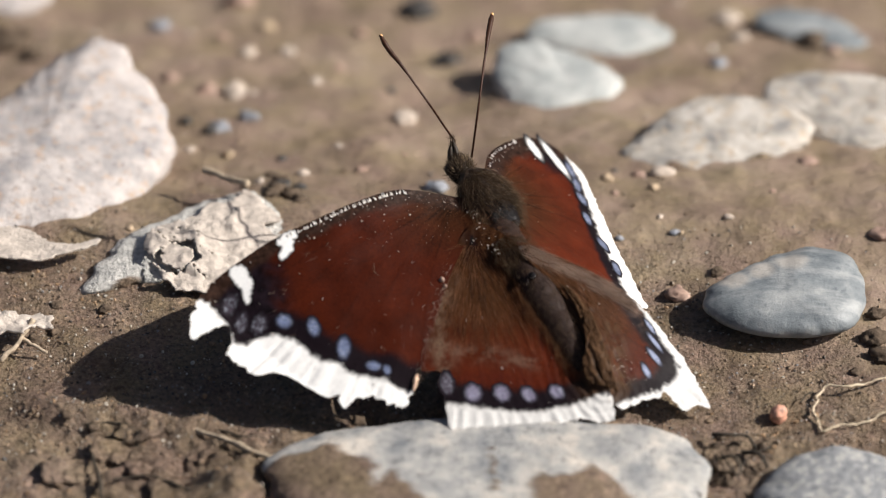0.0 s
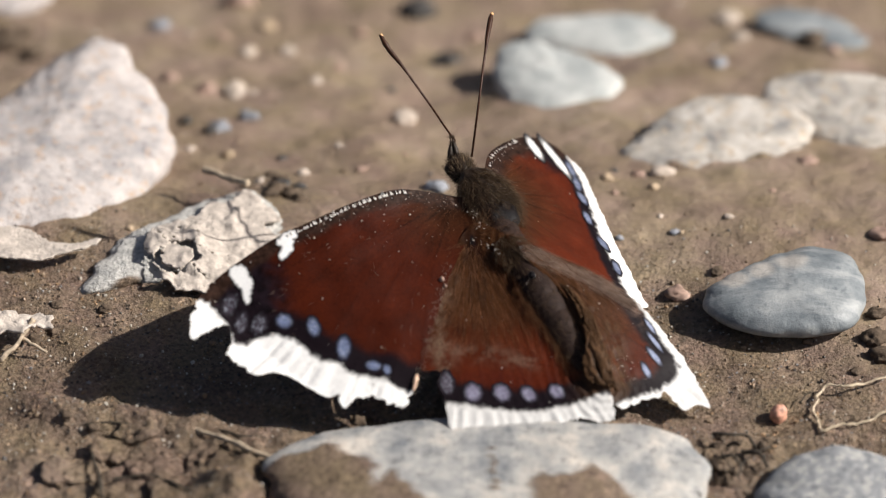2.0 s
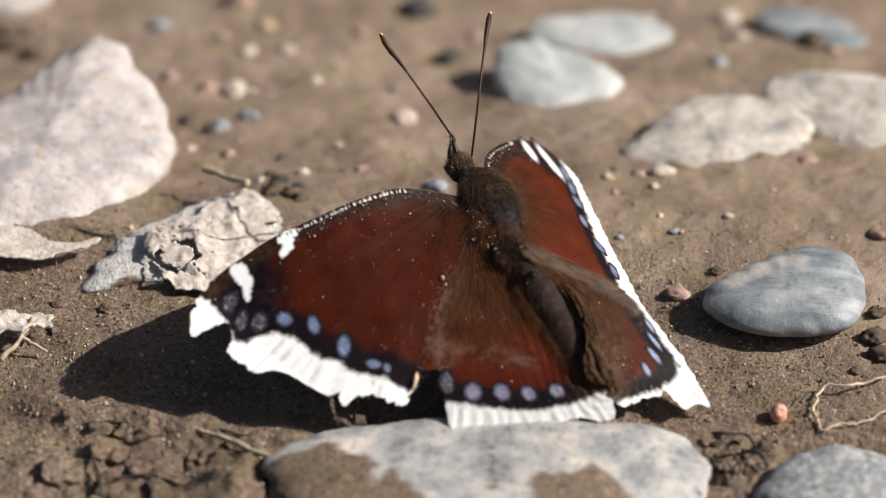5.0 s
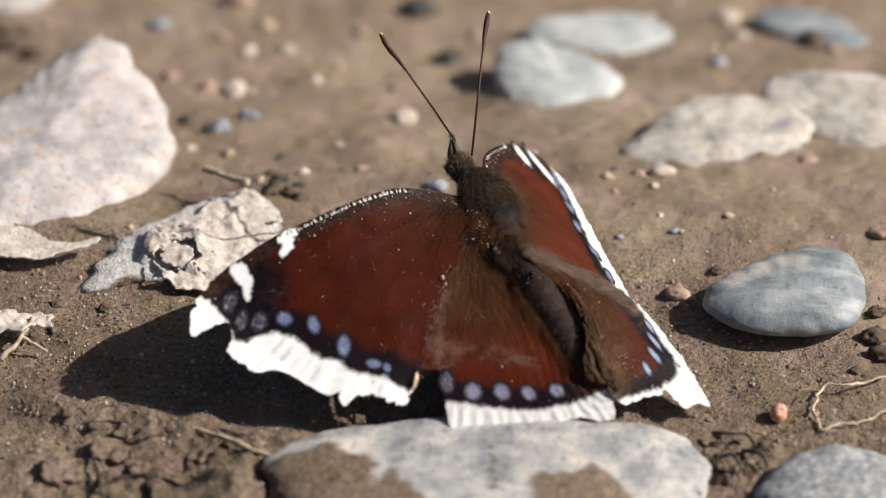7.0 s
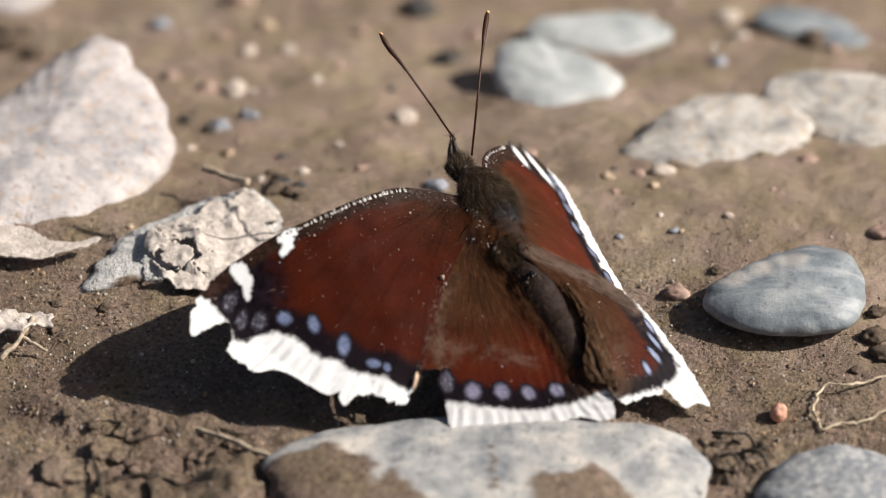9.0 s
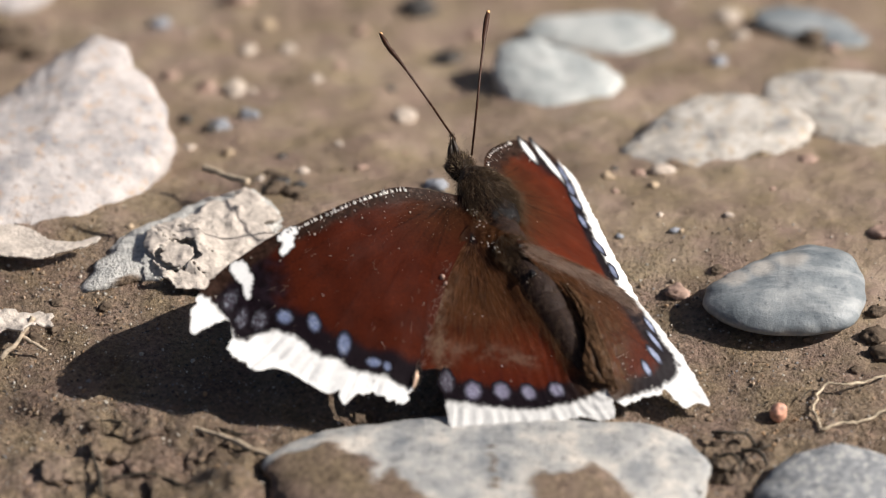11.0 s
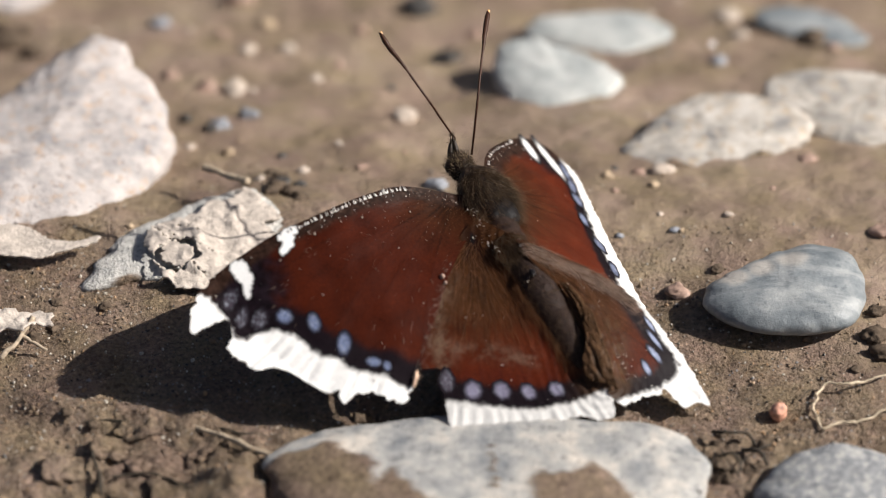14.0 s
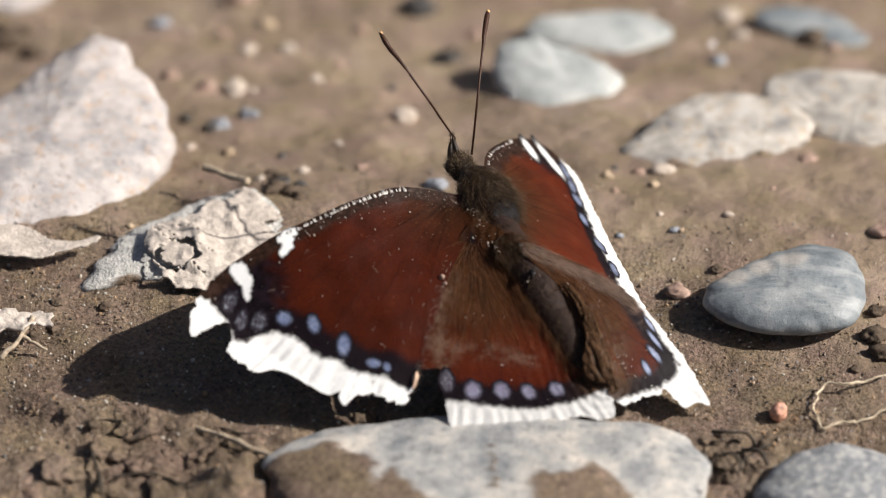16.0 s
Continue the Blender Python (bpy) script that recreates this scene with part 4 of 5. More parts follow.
right_hind, right_hind_z = wing("hindwing", "maroon hindwing with its margin resting on the mud", RHW_FRAME, [(0.13, 0.71), (2.34, 2.88), (6.08, 6.09), (9.76, 8.62), (12.52, 10.15), (14.52, 10.52), (17.32, 11.04), (21, 11.51), (24.74, 11.3), (27.27, 10.89), (26.43, 9.7), (26.48, 7.73), (25.2, 7.26), (23.5, 6.75), (23.88, 5.65), (23.49, 3.73), (23.59, 0.65), (22.62, -0.38), (20.55, -0.71), (18.04, -0.34), (15.65, 0.48), (13.16, 1.13), (10.12, 1.52), (6.84, 1.45), (3.08, 0.33)], RHW_INNER, (0, 0), 24, 2.2, WHITE * 0.82,
    [(14.3, 9.8), (19, 10.1), (21.8, 9.5), (22.6, 5.1), (22.3, 2)], 0.72, 32, camber=0.6, ragged=0.15, ground=1.2, curl=np.array([(20.8, -0.04), (18.24, 0.2), (15.73, 0.68), (13.16, 1.13), (10.12, 1.52), (6.84, 1.45), (3.08, 0.33)]), lip=0.3,
    # First strip paints the leading edge's silky sheen as a pale brown.
    scuffs_sheen=[([(7, 6.6), (10, 8.6), (12.3, 9.6), (14.6, 9.9)], 1.2, (0.14, 0.09, 0.07), 0.95), ([(14, 5), (18, 3.2), (20.5, 2.4)], 1.3, (0.075, 0.042, 0.022), 0.8)])
spots(right_hind, right_hind_z, [(15.72, 9.71, -0.06, 0.24, 0.9, 0.14), (17.61, 9.13, -0.07, 0.28, 1.09, 0.17), (19.23, 8.05, -0.07, 0.32, 1.09, 0.13), (20.42, 5.99, -0.04, 0.32, 0.92, -0.01)], BLUE * 1.2 + WHITE * 0.1, "pale blue streak", seed=3)
LFW_FRAME, RFW_FRAME = ((1.43, -6.27, 13), (-0.8484, -0.5281, -0.035), (0.1807, -0.3512, 0.9187)), ((4.65, -3.48, 12.4), (0.366, 0.8643, -0.345), (0.4889, 0.1369, 0.8615))
LFW_OUT, LFW_INNER = [(-0.98, 0.82), (2.17, -1.25), (4.36, -2.29), (6.7, -3.04), (9.69, -3.29), (12.72, -3.36), (15.8, -3.27), (18.77, -3.27), (20.91, -3.36), (23.87, -3.24), (26.92, -2.88), (29.21, -2.59), (31.57, -1.94), (33.25, -1.04), (34.56, -0.14), (36.66, 2.46), (36.67, 3.4), (35.45, 3.18), (34.31, 2.99), (33.05, 3.1), (32.34, 3.27), (32.35, 4.61), (34.09, 6.8), (33.39, 8.31), (32.6, 10.17), (30.71, 10.74), (29.4, 11.66), (28.39, 13.15), (27.46, 14.77), (26.26, 16.28), (25.54, 16.25), (25.51, 17.28), (25.35, 18.18), (24.37, 17.96), (23.05, 17.88), (21.57, 18.88), (20.57, 20.26), (19.49, 20.95), (18.17, 20.49), (16.7, 19.23), (15.8, 18.08), (14.47, 16.69), (12.57, 15), (10.12, 12.67), (7.59, 10.18), (4.52, 7.71), (1.76, 5.82), (-0.42, 3.63)], np.array([(34.04, -1.08), (33.18, -0.37), (32.53, 1.36), (32.3, 3.21), (32.67, 5.57), (31.6, 6.54), (30.09, 6.33), (27.99, 7.04), (26.64, 8.5), (25.89, 10.44), (25.1, 12.3), (23.57, 13.45), (22.86, 15.08), (21.48, 16.26), (19.74, 17.32), (19.14, 18.64), (18.13, 19.73), (16.75, 20.28)])
# Left red field is painted darker than the right one, as less lit.
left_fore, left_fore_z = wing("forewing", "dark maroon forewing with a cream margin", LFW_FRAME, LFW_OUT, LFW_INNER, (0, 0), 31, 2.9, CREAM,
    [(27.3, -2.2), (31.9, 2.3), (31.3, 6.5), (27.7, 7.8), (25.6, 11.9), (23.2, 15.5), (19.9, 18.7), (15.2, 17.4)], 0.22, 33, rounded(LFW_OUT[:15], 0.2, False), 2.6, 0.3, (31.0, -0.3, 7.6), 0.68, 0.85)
spots(left_fore, left_fore_z, [(26.54, 6.05, -0.53, 0.45, 0.48, 0.63), (24.05, 8.31, -0.6, 0.2, 0.28, 0.82), (22.27, 12.08, -0.65, 0.24, 0.36, 0.98), (20.26, 15.44, -0.59, 0.38, 0.28, 0.43), (19.11, 16.55, -0.34, 0.18, 0.24, 0.46)], BLUE, "bright blue spot", seed=4)
spots(left_fore, left_fore_z, [(29.1, 5, -0.62, 0.54, 0.6, 0.78), (30.66, 3.82, -0.44, 0.55, 0.79, 0.74), (30.78, 1.25, -0.31, 0.73, 0.98, 0.56)], DIM, "dim blue spot", seed=5)
patch(left_fore, left_fore_z, [(22.99, -2.6), (22.47, -3.2), (21.28, -3.45), (20.14, -3.3), (20.22, -2.49), (21.06, -1.65), (21.65, -0.84), (22.66, -0.45), (23.45, -0.33), (23.47, -1.07), (22.82, -1.99)], 6)
patch(left_fore, left_fore_z, [(29.05, -2.4), (28.35, -2.7), (27.49, -2.49), (27.05, -1.58), (27.16, -0.2), (27.64, 0.94), (28.37, 1.92), (29.04, 2.38), (29.3, 1.67), (29.1, 0.37), (29.22, -0.98), (29.32, -1.85)], 7)
RFW_OUT, RFW_INNER = [(-1, -0.16), (3.39, 1.43), (5.89, 2.31), (8.33, 2.63), (10.94, 2.49), (13.4, 2.16), (16.79, 1.5), (18.83, 0.23), (19.79, -1.5), (19.56, -3.55), (18.81, -6.15), (15.83, -8.8), (13.23, -10.98), (9.3, -14.65), (5.58, -18.25), (2.07, -21.79), (0.26, -23.68), (-2.84, -21.22), (-5.55, -17.37), (-7.09, -13.5), (-6.95, -10.17), (-5.32, -6.22), (-2.87, -2.22)], np.array([(22.96, -0.66), (20.73, -2.31), (18.76, -4.46), (16.87, -6.59), (13.88, -8.75), (11.44, -10.53), (7.49, -13.63), (3.92, -16.67), (0.98, -19.46), (-1.21, -21.69), (-3.27, -23.52)])
# Same red as the left wing, painted brighter for the sun on it.
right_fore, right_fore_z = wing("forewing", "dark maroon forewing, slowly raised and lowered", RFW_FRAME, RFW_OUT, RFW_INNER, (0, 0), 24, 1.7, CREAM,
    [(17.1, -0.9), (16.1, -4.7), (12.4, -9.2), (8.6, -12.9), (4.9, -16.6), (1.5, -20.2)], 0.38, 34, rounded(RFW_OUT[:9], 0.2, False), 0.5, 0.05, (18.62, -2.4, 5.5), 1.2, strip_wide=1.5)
spots(right_fore, right_fore_z, [(16.83, -5.25, 0.64, -0.04, -0.98, -1.04), (14.62, -7.09, 0.62, -0.03, -0.75, -0.89), (12.38, -8.87, 0.61, -0.02, -0.66, -0.89), (8.98, -11.07, 0.6, -0.02, -0.53, -0.82), (5.93, -14.63, 0.6, -0.02, -0.54, -0.87), (2.99, -17.91, 0.59, -0.02, -0.46, -0.79)], BLUE * 0.8 + WHITE * 0.04, "pale blue spot", seed=7)
spots(right_fore, right_fore_z, [(15.56, -0.36, 0.81, 0.01, -0.99, -1.61), (16.89, -2.93, 0.83, 0.01, -1.46, -2.38)], WHITE * 0.95, "white costal patch", "patch", 0.9, 8, 0.06, MARGIN)

# body
AXIS = np.array((-0.4486, 0.8517, 0.2710))
SIDE = np.cross(AXIS, (0, 0, 1))
SIDE /= np.linalg.norm(SIDE)
TOP = np.cross(SIDE, AXIS)


def blob(name, centre, half, stuff, label="", seed=0, lump=0.06):
    n, faces = BALLS[5]
    f = 1 + lump * fbm(n[:, 0] * 3, n[:, 1] * 3, n[:, 2] * 3, 3, seed)
    v = (n * f[:, None] * np.array(half)) @ np.stack([SIDE, AXIS, TOP])
    return part(name, mesh_from(name, v + local(centre), faces, stuff), butterfly, label)


def coat(name, centre, half, count, length, width, stuff, parent, seed, lean=-0.5, up=0.0, bare=None):
    """Hair all round a body part, leaning back; bare: a point and radius left without hair."""
    g = np.random.default_rng(seed)
    n = g.normal(size=(count, 3))
    n /= np.linalg.norm(n, axis=1)[:, None]
    n[:, 2] = np.where(n[:, 2] < -0.3, -n[:, 2], n[:, 2])
    base = np.stack([SIDE, AXIS, TOP])
    roots = (n * np.array(half)) @ base + local(centre)
    ways = (n + np.array((0, lean, up)) + 0.35 * g.normal(size=(count, 3))) @ base
    lengths = length * g.uniform(0.6, 1.3, count)
    keep = np.ones(count, bool)
    if bare is not None:
        far = np.linalg.norm(roots + ways / np.linalg.norm(ways, axis=1)[:, None] * lengths[:, None] * 0.6 - local(bare[0]), axis=1)
        keep = far > bare[1] * g.uniform(0.75, 1.15, count)
    return strands(name, roots[keep], ways[keep], lengths[keep], width, stuff, parent, seed=seed)


HEAD, THORAX = (2.03, -0.92, 12.6), (5.22, -6, 12.1)
thorax = blob("thorax", THORAX, (3.1, 4.9, 1.8), BODY, "dark hairy thorax", 2)
coat("hair", THORAX, (3.1, 4.9, 1.8), 1500, 2.3, 0.016, HAIR, thorax, 12, -2.2, bare=((7.9, -9.7, 13.1), 1.25))
coat("hair", THORAX, (3.1, 4.9, 1.8), 1800, 1.2, 0.018, DARK_HAIR, thorax, 13, -2.0, bare=((7.9, -9.7, 13.1), 1.0))
coat("hair", THORAX, (3.1, 4.9, 1.8), 260, 1.3, 0.016, GOLD_HAIR, thorax, 15, -1.6, bare=((7.9, -9.7, 13.1), 1.25))
blob("scutum", (6.6, -8.5, 12.45), (1.95, 2.7, 0.85), GLOSS, "bare glossy blue-black plate on the thorax", 3, 0.12)
head = blob("head", HEAD, (1.45, 1.7, 1.4), BODY, "dark fuzzy head", 5)
coat("hair", HEAD, (1.45, 1.7, 1.4), 700, 0.9, 0.022, DARK_HAIR, head, 14, 0.5, 0.3)
coat("hair", HEAD, (1.5, 1.7, 1.4), 220, 0.6, 0.028, GOLD_HAIR, head, 16, 0.4, 0.2)
for side in (-1, 1):
    n, faces = BALLS[3]
    at = local(np.array(HEAD) + side * 1.05 * SIDE + 0.5 * AXIS + 0.2 * TOP)
    part("eye", mesh_from("eye", n * 0.75 + at, faces, BODY), butterfly, "round dark eye")
for line in ([(1.05, -0.27, 13), (0.85, 0.45, 13.86), (0.92, 1.25, 14.81), (0.85, 1.63, 15.26)], [(1.84, -0.27, 13), (1.51, 0.66, 14.11), (1.25, 1.29, 14.86), (1.12, 1.67, 15.31)]):
    path = rounded(local(line), 0.3, False)
    v, f = tube(path, np.interp(np.linspace(0, 1, len(path)), [0, 0.6, 1], [0.42, 0.32, 0.06]), 8)
    palp = part("palp", mesh_from("palp", v, f, BODY), butterfly, "hairy dark palp")
    g = np.random.default_rng(3)
    k = g.integers(0, len(path), 130)
    strands("hair", path[k], g.normal(size=(130, 3)) * 0.5 + np.array((0, 0.6, 0.75)), g.uniform(0.3, 0.9, 130), 0.025, DARK_HAIR, palp, seed=4)

ABDOMEN = np.array([(6.4, -8.8, 10.9), (7.4, -11.5, 10.6), (8.55, -14.2, 10.05), (9.8, -16.75, 9.75), (11.25, -19.35, 8.9), (12.72, -21.7, 7.65), (14.1, -24.3, 6.75), (15.2, -26.6, 5.9), (16.0, -28.2, 5.3)])
path = rounded(local(ABDOMEN), 0.25, False)
s = np.linspace(0, 1, len(path))
girth = np.interp(s, [0, 0.15, 0.3, 0.52, 0.74, 0.9, 1], [1.9, 2.0, 2.2, 2.3, 2.1, 1.7, 1.0]) * (1 + 0.045 * np.abs(np.sin(s * math.pi * 9)))
v, f = tube(path, girth, 24)
abdomen = part("abdomen", mesh_from("abdomen", v, f, DULL), butterfly, "dark ringed abdomen")
g = np.random.default_rng(8)
k = g.integers(0, len(path) - 1, 4500)
turn = g.uniform(0, 2 * math.pi, 4500)
out = np.cos(turn)[:, None] * SIDE + np.sin(turn)[:, None] * TOP
strands("hair", path[k] + out * girth[k][:, None] * 0.98, out * 0.45 - AXIS + 0.35 * g.normal(size=(4500, 3)), g.uniform(0.5, 1.4, 4500), 0.017, HAIR, abdomen, seed=9)

coat("hair", (7.86, -14.6, 11.8), (1.9, 2.2, 0.9), 900, 1.6, 0.017, HAIR, abdomen, 27, -1.6)
blob("bare_spot", (10.13, -18.9, 11.95), (0.42, 0.5, 0.35), GLOSS, "small bare glossy spot on the abdomen", 6)

# long soft hairs from the wing roots over the sides of the abdomen
g = np.random.default_rng(18)
k = g.integers(0, int(len(path) * 0.93), 1500)
flank = np.where(g.random(1500) < 0.6, -1, 1)[:, None] * SIDE * g.uniform(0.8, 1.05, (1500, 1)) + TOP * g.uniform(0.1, 0.5, (1500, 1))
strands("long_hair", path[k] + flank * girth[k][:, None] * 1.05, -AXIS + 0.45 * flank * g.uniform(-0.2, 1, (1500, 1)) + 0.15 * g.normal(size=(1500, 3)), g.uniform(1.5, 3.6, 1500), 0.015, WING_HAIR, abdomen, "long brown hair", 0.1, 19)

for rows, parent, surface, seed in (([(21.29, -3.32), (18.77, -3.27), (15.8, -3.27), (12.72, -3.36), (9.69, -3.29), (6.7, -3.04), (5.04, -2.5)], left_fore, left_fore_z, 51), ([(4.41, 1.76), (6.3, 2.43), (8.53, 2.64), (10.94, 2.49), (13.81, 2.09)], right_fore, right_fore_z, 52)):
    g = np.random.default_rng(seed)
    line = rounded(rows, 0.11, False)
    run = np.arange(len(line))
    beat = fbm(run / 4.5, 0.0, 0.5, 2, seed)
    keep = (np.sin(run * 1.05 + 2.2 * beat) > (-0.25 if parent is left_fore else 0.6)) & (g.random(len(line)) < 0.85)
    way = np.gradient(line, axis=0)
    way = np.column_stack([way[:, 1], -way[:, 0]])
    way = way / np.linalg.norm(way, axis=1)[:, None]
    inward = np.sign((way * (np.array((0, 0)) + (left_fore is parent) * np.array((15, 8)) + (right_fore is parent) * np.array((8, -8)) - line)).sum(1))[:, None]
    way = -way * inward
    foot = np.array([(x, y, surface(x, y) + 0.08) for x, y in line - way * 0.62])
    strands("costal_scales", foot[keep], np.column_stack([way, np.full(len(way), 0.1)])[keep] + 0.12 * g.normal(size=(keep.sum(), 3)), g.uniform(0.4, 0.75, keep.sum()) * (0.85 + 0.35 * beat[keep]), 0.075 if parent is left_fore else 0.05, PALE_HAIR, parent, "white scale tufts along the leading edge", 0.05, seed)
    inner_row = g.random(len(line)) < 0.14
    foot = line - way * g.uniform(0.5, 1.7, (len(line), 1)) + 0.1 * g.normal(size=line.shape)
    foot = np.array([(x, y, surface(x, y) + 0.06) for x, y in foot])
    strands("costal_scales", foot[inner_row], np.column_stack([way, np.full(len(way), 0.15)])[inner_row] + 0.3 * g.normal(size=(inner_row.sum(), 3)), g.uniform(0.12, 0.4, inner_row.sum()), 0.035, PALE_HAIR, parent, "sparse white scales on the leading edge", 0.05, seed + 20)

for first, last in ((0.12, 1.5),):
    left_edge, right_edge = rounded(local([(12.94, -18.35, 9.6), (14.63, -21.37, 8.8), (15.6, -24.56, 8), (16.19, -27.52, 7.2), (16.81, -29.47, 6.2), (17.57, -30.61, 5)]), 0.12, False), rounded(local([(14.52, -19.57, 9.8), (16.26, -22.81, 9.2), (17.23, -25.8, 8.4), (17.95, -28.52, 7.4), (18.44, -30.08, 6.4), (19.08, -31.03, 5.2)]), 0.12, False)
    rows_, cols, columns = [], [], 30
    steps = min(len(left_edge), len(right_edge))
    at_l, at_r = (edge[np.linspace(0, len(edge) - 1, steps).astype(int)] for edge in (left_edge, right_edge))
    for i in range(steps):
        for k in range(columns):
            start = first - 0.95 * float(smooth(0.55, 0.95, i / steps))
            u = start + (last - start) * k / (columns - 1)
            along = i * 0.12
            warp = 0.22 * float(fbm(along / 1.6, u * 2, 0.5, 2, 75))
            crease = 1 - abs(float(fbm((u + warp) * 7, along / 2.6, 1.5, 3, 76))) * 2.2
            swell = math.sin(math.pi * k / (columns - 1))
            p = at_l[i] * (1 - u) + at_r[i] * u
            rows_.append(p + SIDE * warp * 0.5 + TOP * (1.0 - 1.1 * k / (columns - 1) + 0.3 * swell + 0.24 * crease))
            # Crease height drives the brown too: wrinkle shade is put into the colour.
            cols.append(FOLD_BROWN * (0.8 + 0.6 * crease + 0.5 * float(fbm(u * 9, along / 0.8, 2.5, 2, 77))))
    faces = [(i * columns + k, i * columns + k + 1, (i + 1) * columns + k + 1, (i + 1) * columns + k) for i in range(steps - 1) for k in range(columns - 1)]
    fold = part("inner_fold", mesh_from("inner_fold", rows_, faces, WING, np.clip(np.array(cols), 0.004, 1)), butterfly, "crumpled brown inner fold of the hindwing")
    shell = fold.modifiers.new("thickness", "SOLIDIFY")
    shell.thickness = 0.06 * MM

antennae = []
for line in ([(1.38, 2.89, 14), (0.07, 1.58, 17.4), (-1.24, 0.42, 20.83), (-2.86, 1.38, 22.97), (-4.49, 2.66, 24.86), (-5.47, 3.6, 25.7), (-6.12, 4.19, 26.22), (-6.71, 4.89, 26.84), (-7.23, 5.63, 27.5)], [(3.35, 0.8, 13.4), (3.66, -0.05, 17.2), (4.04, 0.39, 20.6), (4.43, 2.57, 22.62), (4.77, 5.2, 23.88), (5.04, 6.85, 24.67), (5.17, 7.97, 25.2), (5.45, 9.75, 25.73), (5.72, 11.3, 26.2)]):
    points = local(line)
    foot = points[0].copy()
    path = rounded(points - foot, 0.3, False)
    s = np.linspace(0, 1, len(path))
    width = np.interp(s, [0, 0.02, 0.7, 0.86, 0.95, 1], [0.18, 0.13, 0.14, 0.29, 0.33, 0.18]) * (1 + 0.05 * np.sin(s * 260))
    v, f = tube(path, width, 10)
    ob = part("antenna", mesh_from("antenna", v, f, HORN), butterfly, "thin brown antenna with a club end", Matrix.Translation(Vector(foot) * MM))
    end = path[-3:] + 0.02
    v, f = tube(rounded(end, 0.1, False), [0.2] * len(rounded(end, 0.1, False)), 10)
    part("tip", mesh_from("tip", v, f, TIP), ob, "orange antenna tip")
    antennae.append((ob, foot))


def wing_hair(parent, surface, outline, root, count, zone, length, seed, stuff):
    """Long soft hairs that lie on the wing, pointing away from its root."""
    g = np.random.default_rng(seed)
    lo, hi = np.min(outline, 0), np.max(outline, 0)
    p = g.uniform(lo, hi, (count * 6, 2))
    p = p[inside(outline, p)]
    r = np.hypot(*(p - root).T)
    p = p[(r > zone[0]) & (r < zone[1] * g.uniform(0.3, 1.1, len(p)))][:count]
    roots = np.array([(x, y, surface(x, y) + 0.03) for x, y in p])
    ways = np.column_stack([p - root, np.full(len(p), 0.12)]) + g.normal(size=(len(p), 3)) * (0.5, 0.5, 0.15)
    strands("hair", roots, ways, length * g.uniform(0.5, 1.3, len(p)), 0.016, stuff, parent, seed=seed)


LHW_OUT, RHW_OUT = np.array([(-1.86, 0.23), (2.71, -1.97), (9.73, -2.75), (15.74, -3.49), (18.26, -3.56), (18.06, -1.72), (18.84, -1.24), (21.03, -0.71), (24.06, 0.19), (26.02, 1.51), (25.74, 4.67), (24.94, 8.41), (24.04, 11.82), (21.91, 13.83), (21.57, 15.07), (21.63, 17), (20.95, 18.53), (18.3, 18.19), (17.75, 17.55), (16.44, 16.7), (14.16, 15.8), (11.31, 14.7), (8.66, 13.11), (6, 11.26), (2.73, 8.11), (-0.14, 4.21)]), np.array([(0.13, 0.71), (2.34, 2.88), (6.08, 6.09), (9.76, 8.62), (12.52, 10.15), (14.52, 10.52), (17.32, 11.04), (21, 11.51), (24.74, 11.3), (27.27, 10.89), (26.43, 9.7), (26.48, 7.73), (25.2, 7.26), (23.5, 6.75), (23.88, 5.65), (23.49, 3.73), (23.59, 0.65), (22.62, -0.38), (20.55, -0.71), (18.04, -0.34), (15.65, 0.48), (13.16, 1.13), (10.12, 1.52), (6.84, 1.45), (3.08, 0.33)])
wing_hair(left_hind, left_hind_z, LHW_OUT, (0, 0), 1500, (1, 14), 3.0, 21, WING_HAIR)
wing_hair(right_hind, right_hind_z, RHW_OUT, (0, 0), 900, (1, 14), 3.0, 22, WING_HAIR)
wing_hair(left_fore, left_fore_z, np.array(LFW_OUT), (0, 0), 500, (0.5, 8), 1.5, 23, WING_HAIR)
wing_hair(right_fore, right_fore_z, np.array(RFW_OUT), (0, 0), 600, (0.5, 10), 1.2, 24, WING_HAIR)


# pale silky hairs along the right hindwing's leading edge, its sheen in their colour
g = np.random.default_rng(61)
line = rounded([(1.11, 1.28), (3.77, 3.55), (6.47, 5.83), (9.39, 8.03), (12.02, 9.63)], 0.1, False)
k = g.integers(0, len(line) - 8, 900)
foot = line[k] + g.normal(size=(900, 2)) * 0.3 + np.array((0.55, -0.85)) * g.uniform(0, 1.5, (900, 1))
strands("silk", np.array([(x, y, right_hind_z(x, y) + 0.05) for x, y in foot]),
        np.column_stack([line[k + 7] - line[k], np.full(900, 0.06)]) + g.normal(size=(900, 3)) * (0.12, 0.12, 0.03),
        g.uniform(1.2, 3.0, 900), 0.014, SILK, right_hind, "pale silky hairs", 0.05, 62)

n, tri = BALLS[2]
for i, (x, y) in enumerate([(8.07, 9.72), (8.14, 10.6), (6.8, 0.44), (12.66, -0.84), (18.74, -1.23)]):
    size = (0.3, 0.2, 0.11, 0.1, 0.12)[i]
    f = 1 + 0.3 * fbm(n[:, 0] * 2, n[:, 1] * 2, n[:, 2] * 2 + i, 2, 17)
    part("speck", mesh_from("speck", n * f[:, None] * size + (x, y, left_fore_z(x, y) + size * 0.6), tri, SMALL[4] if i > 1 else SMALL[3]), left_fore, "speck of grit on the wing")


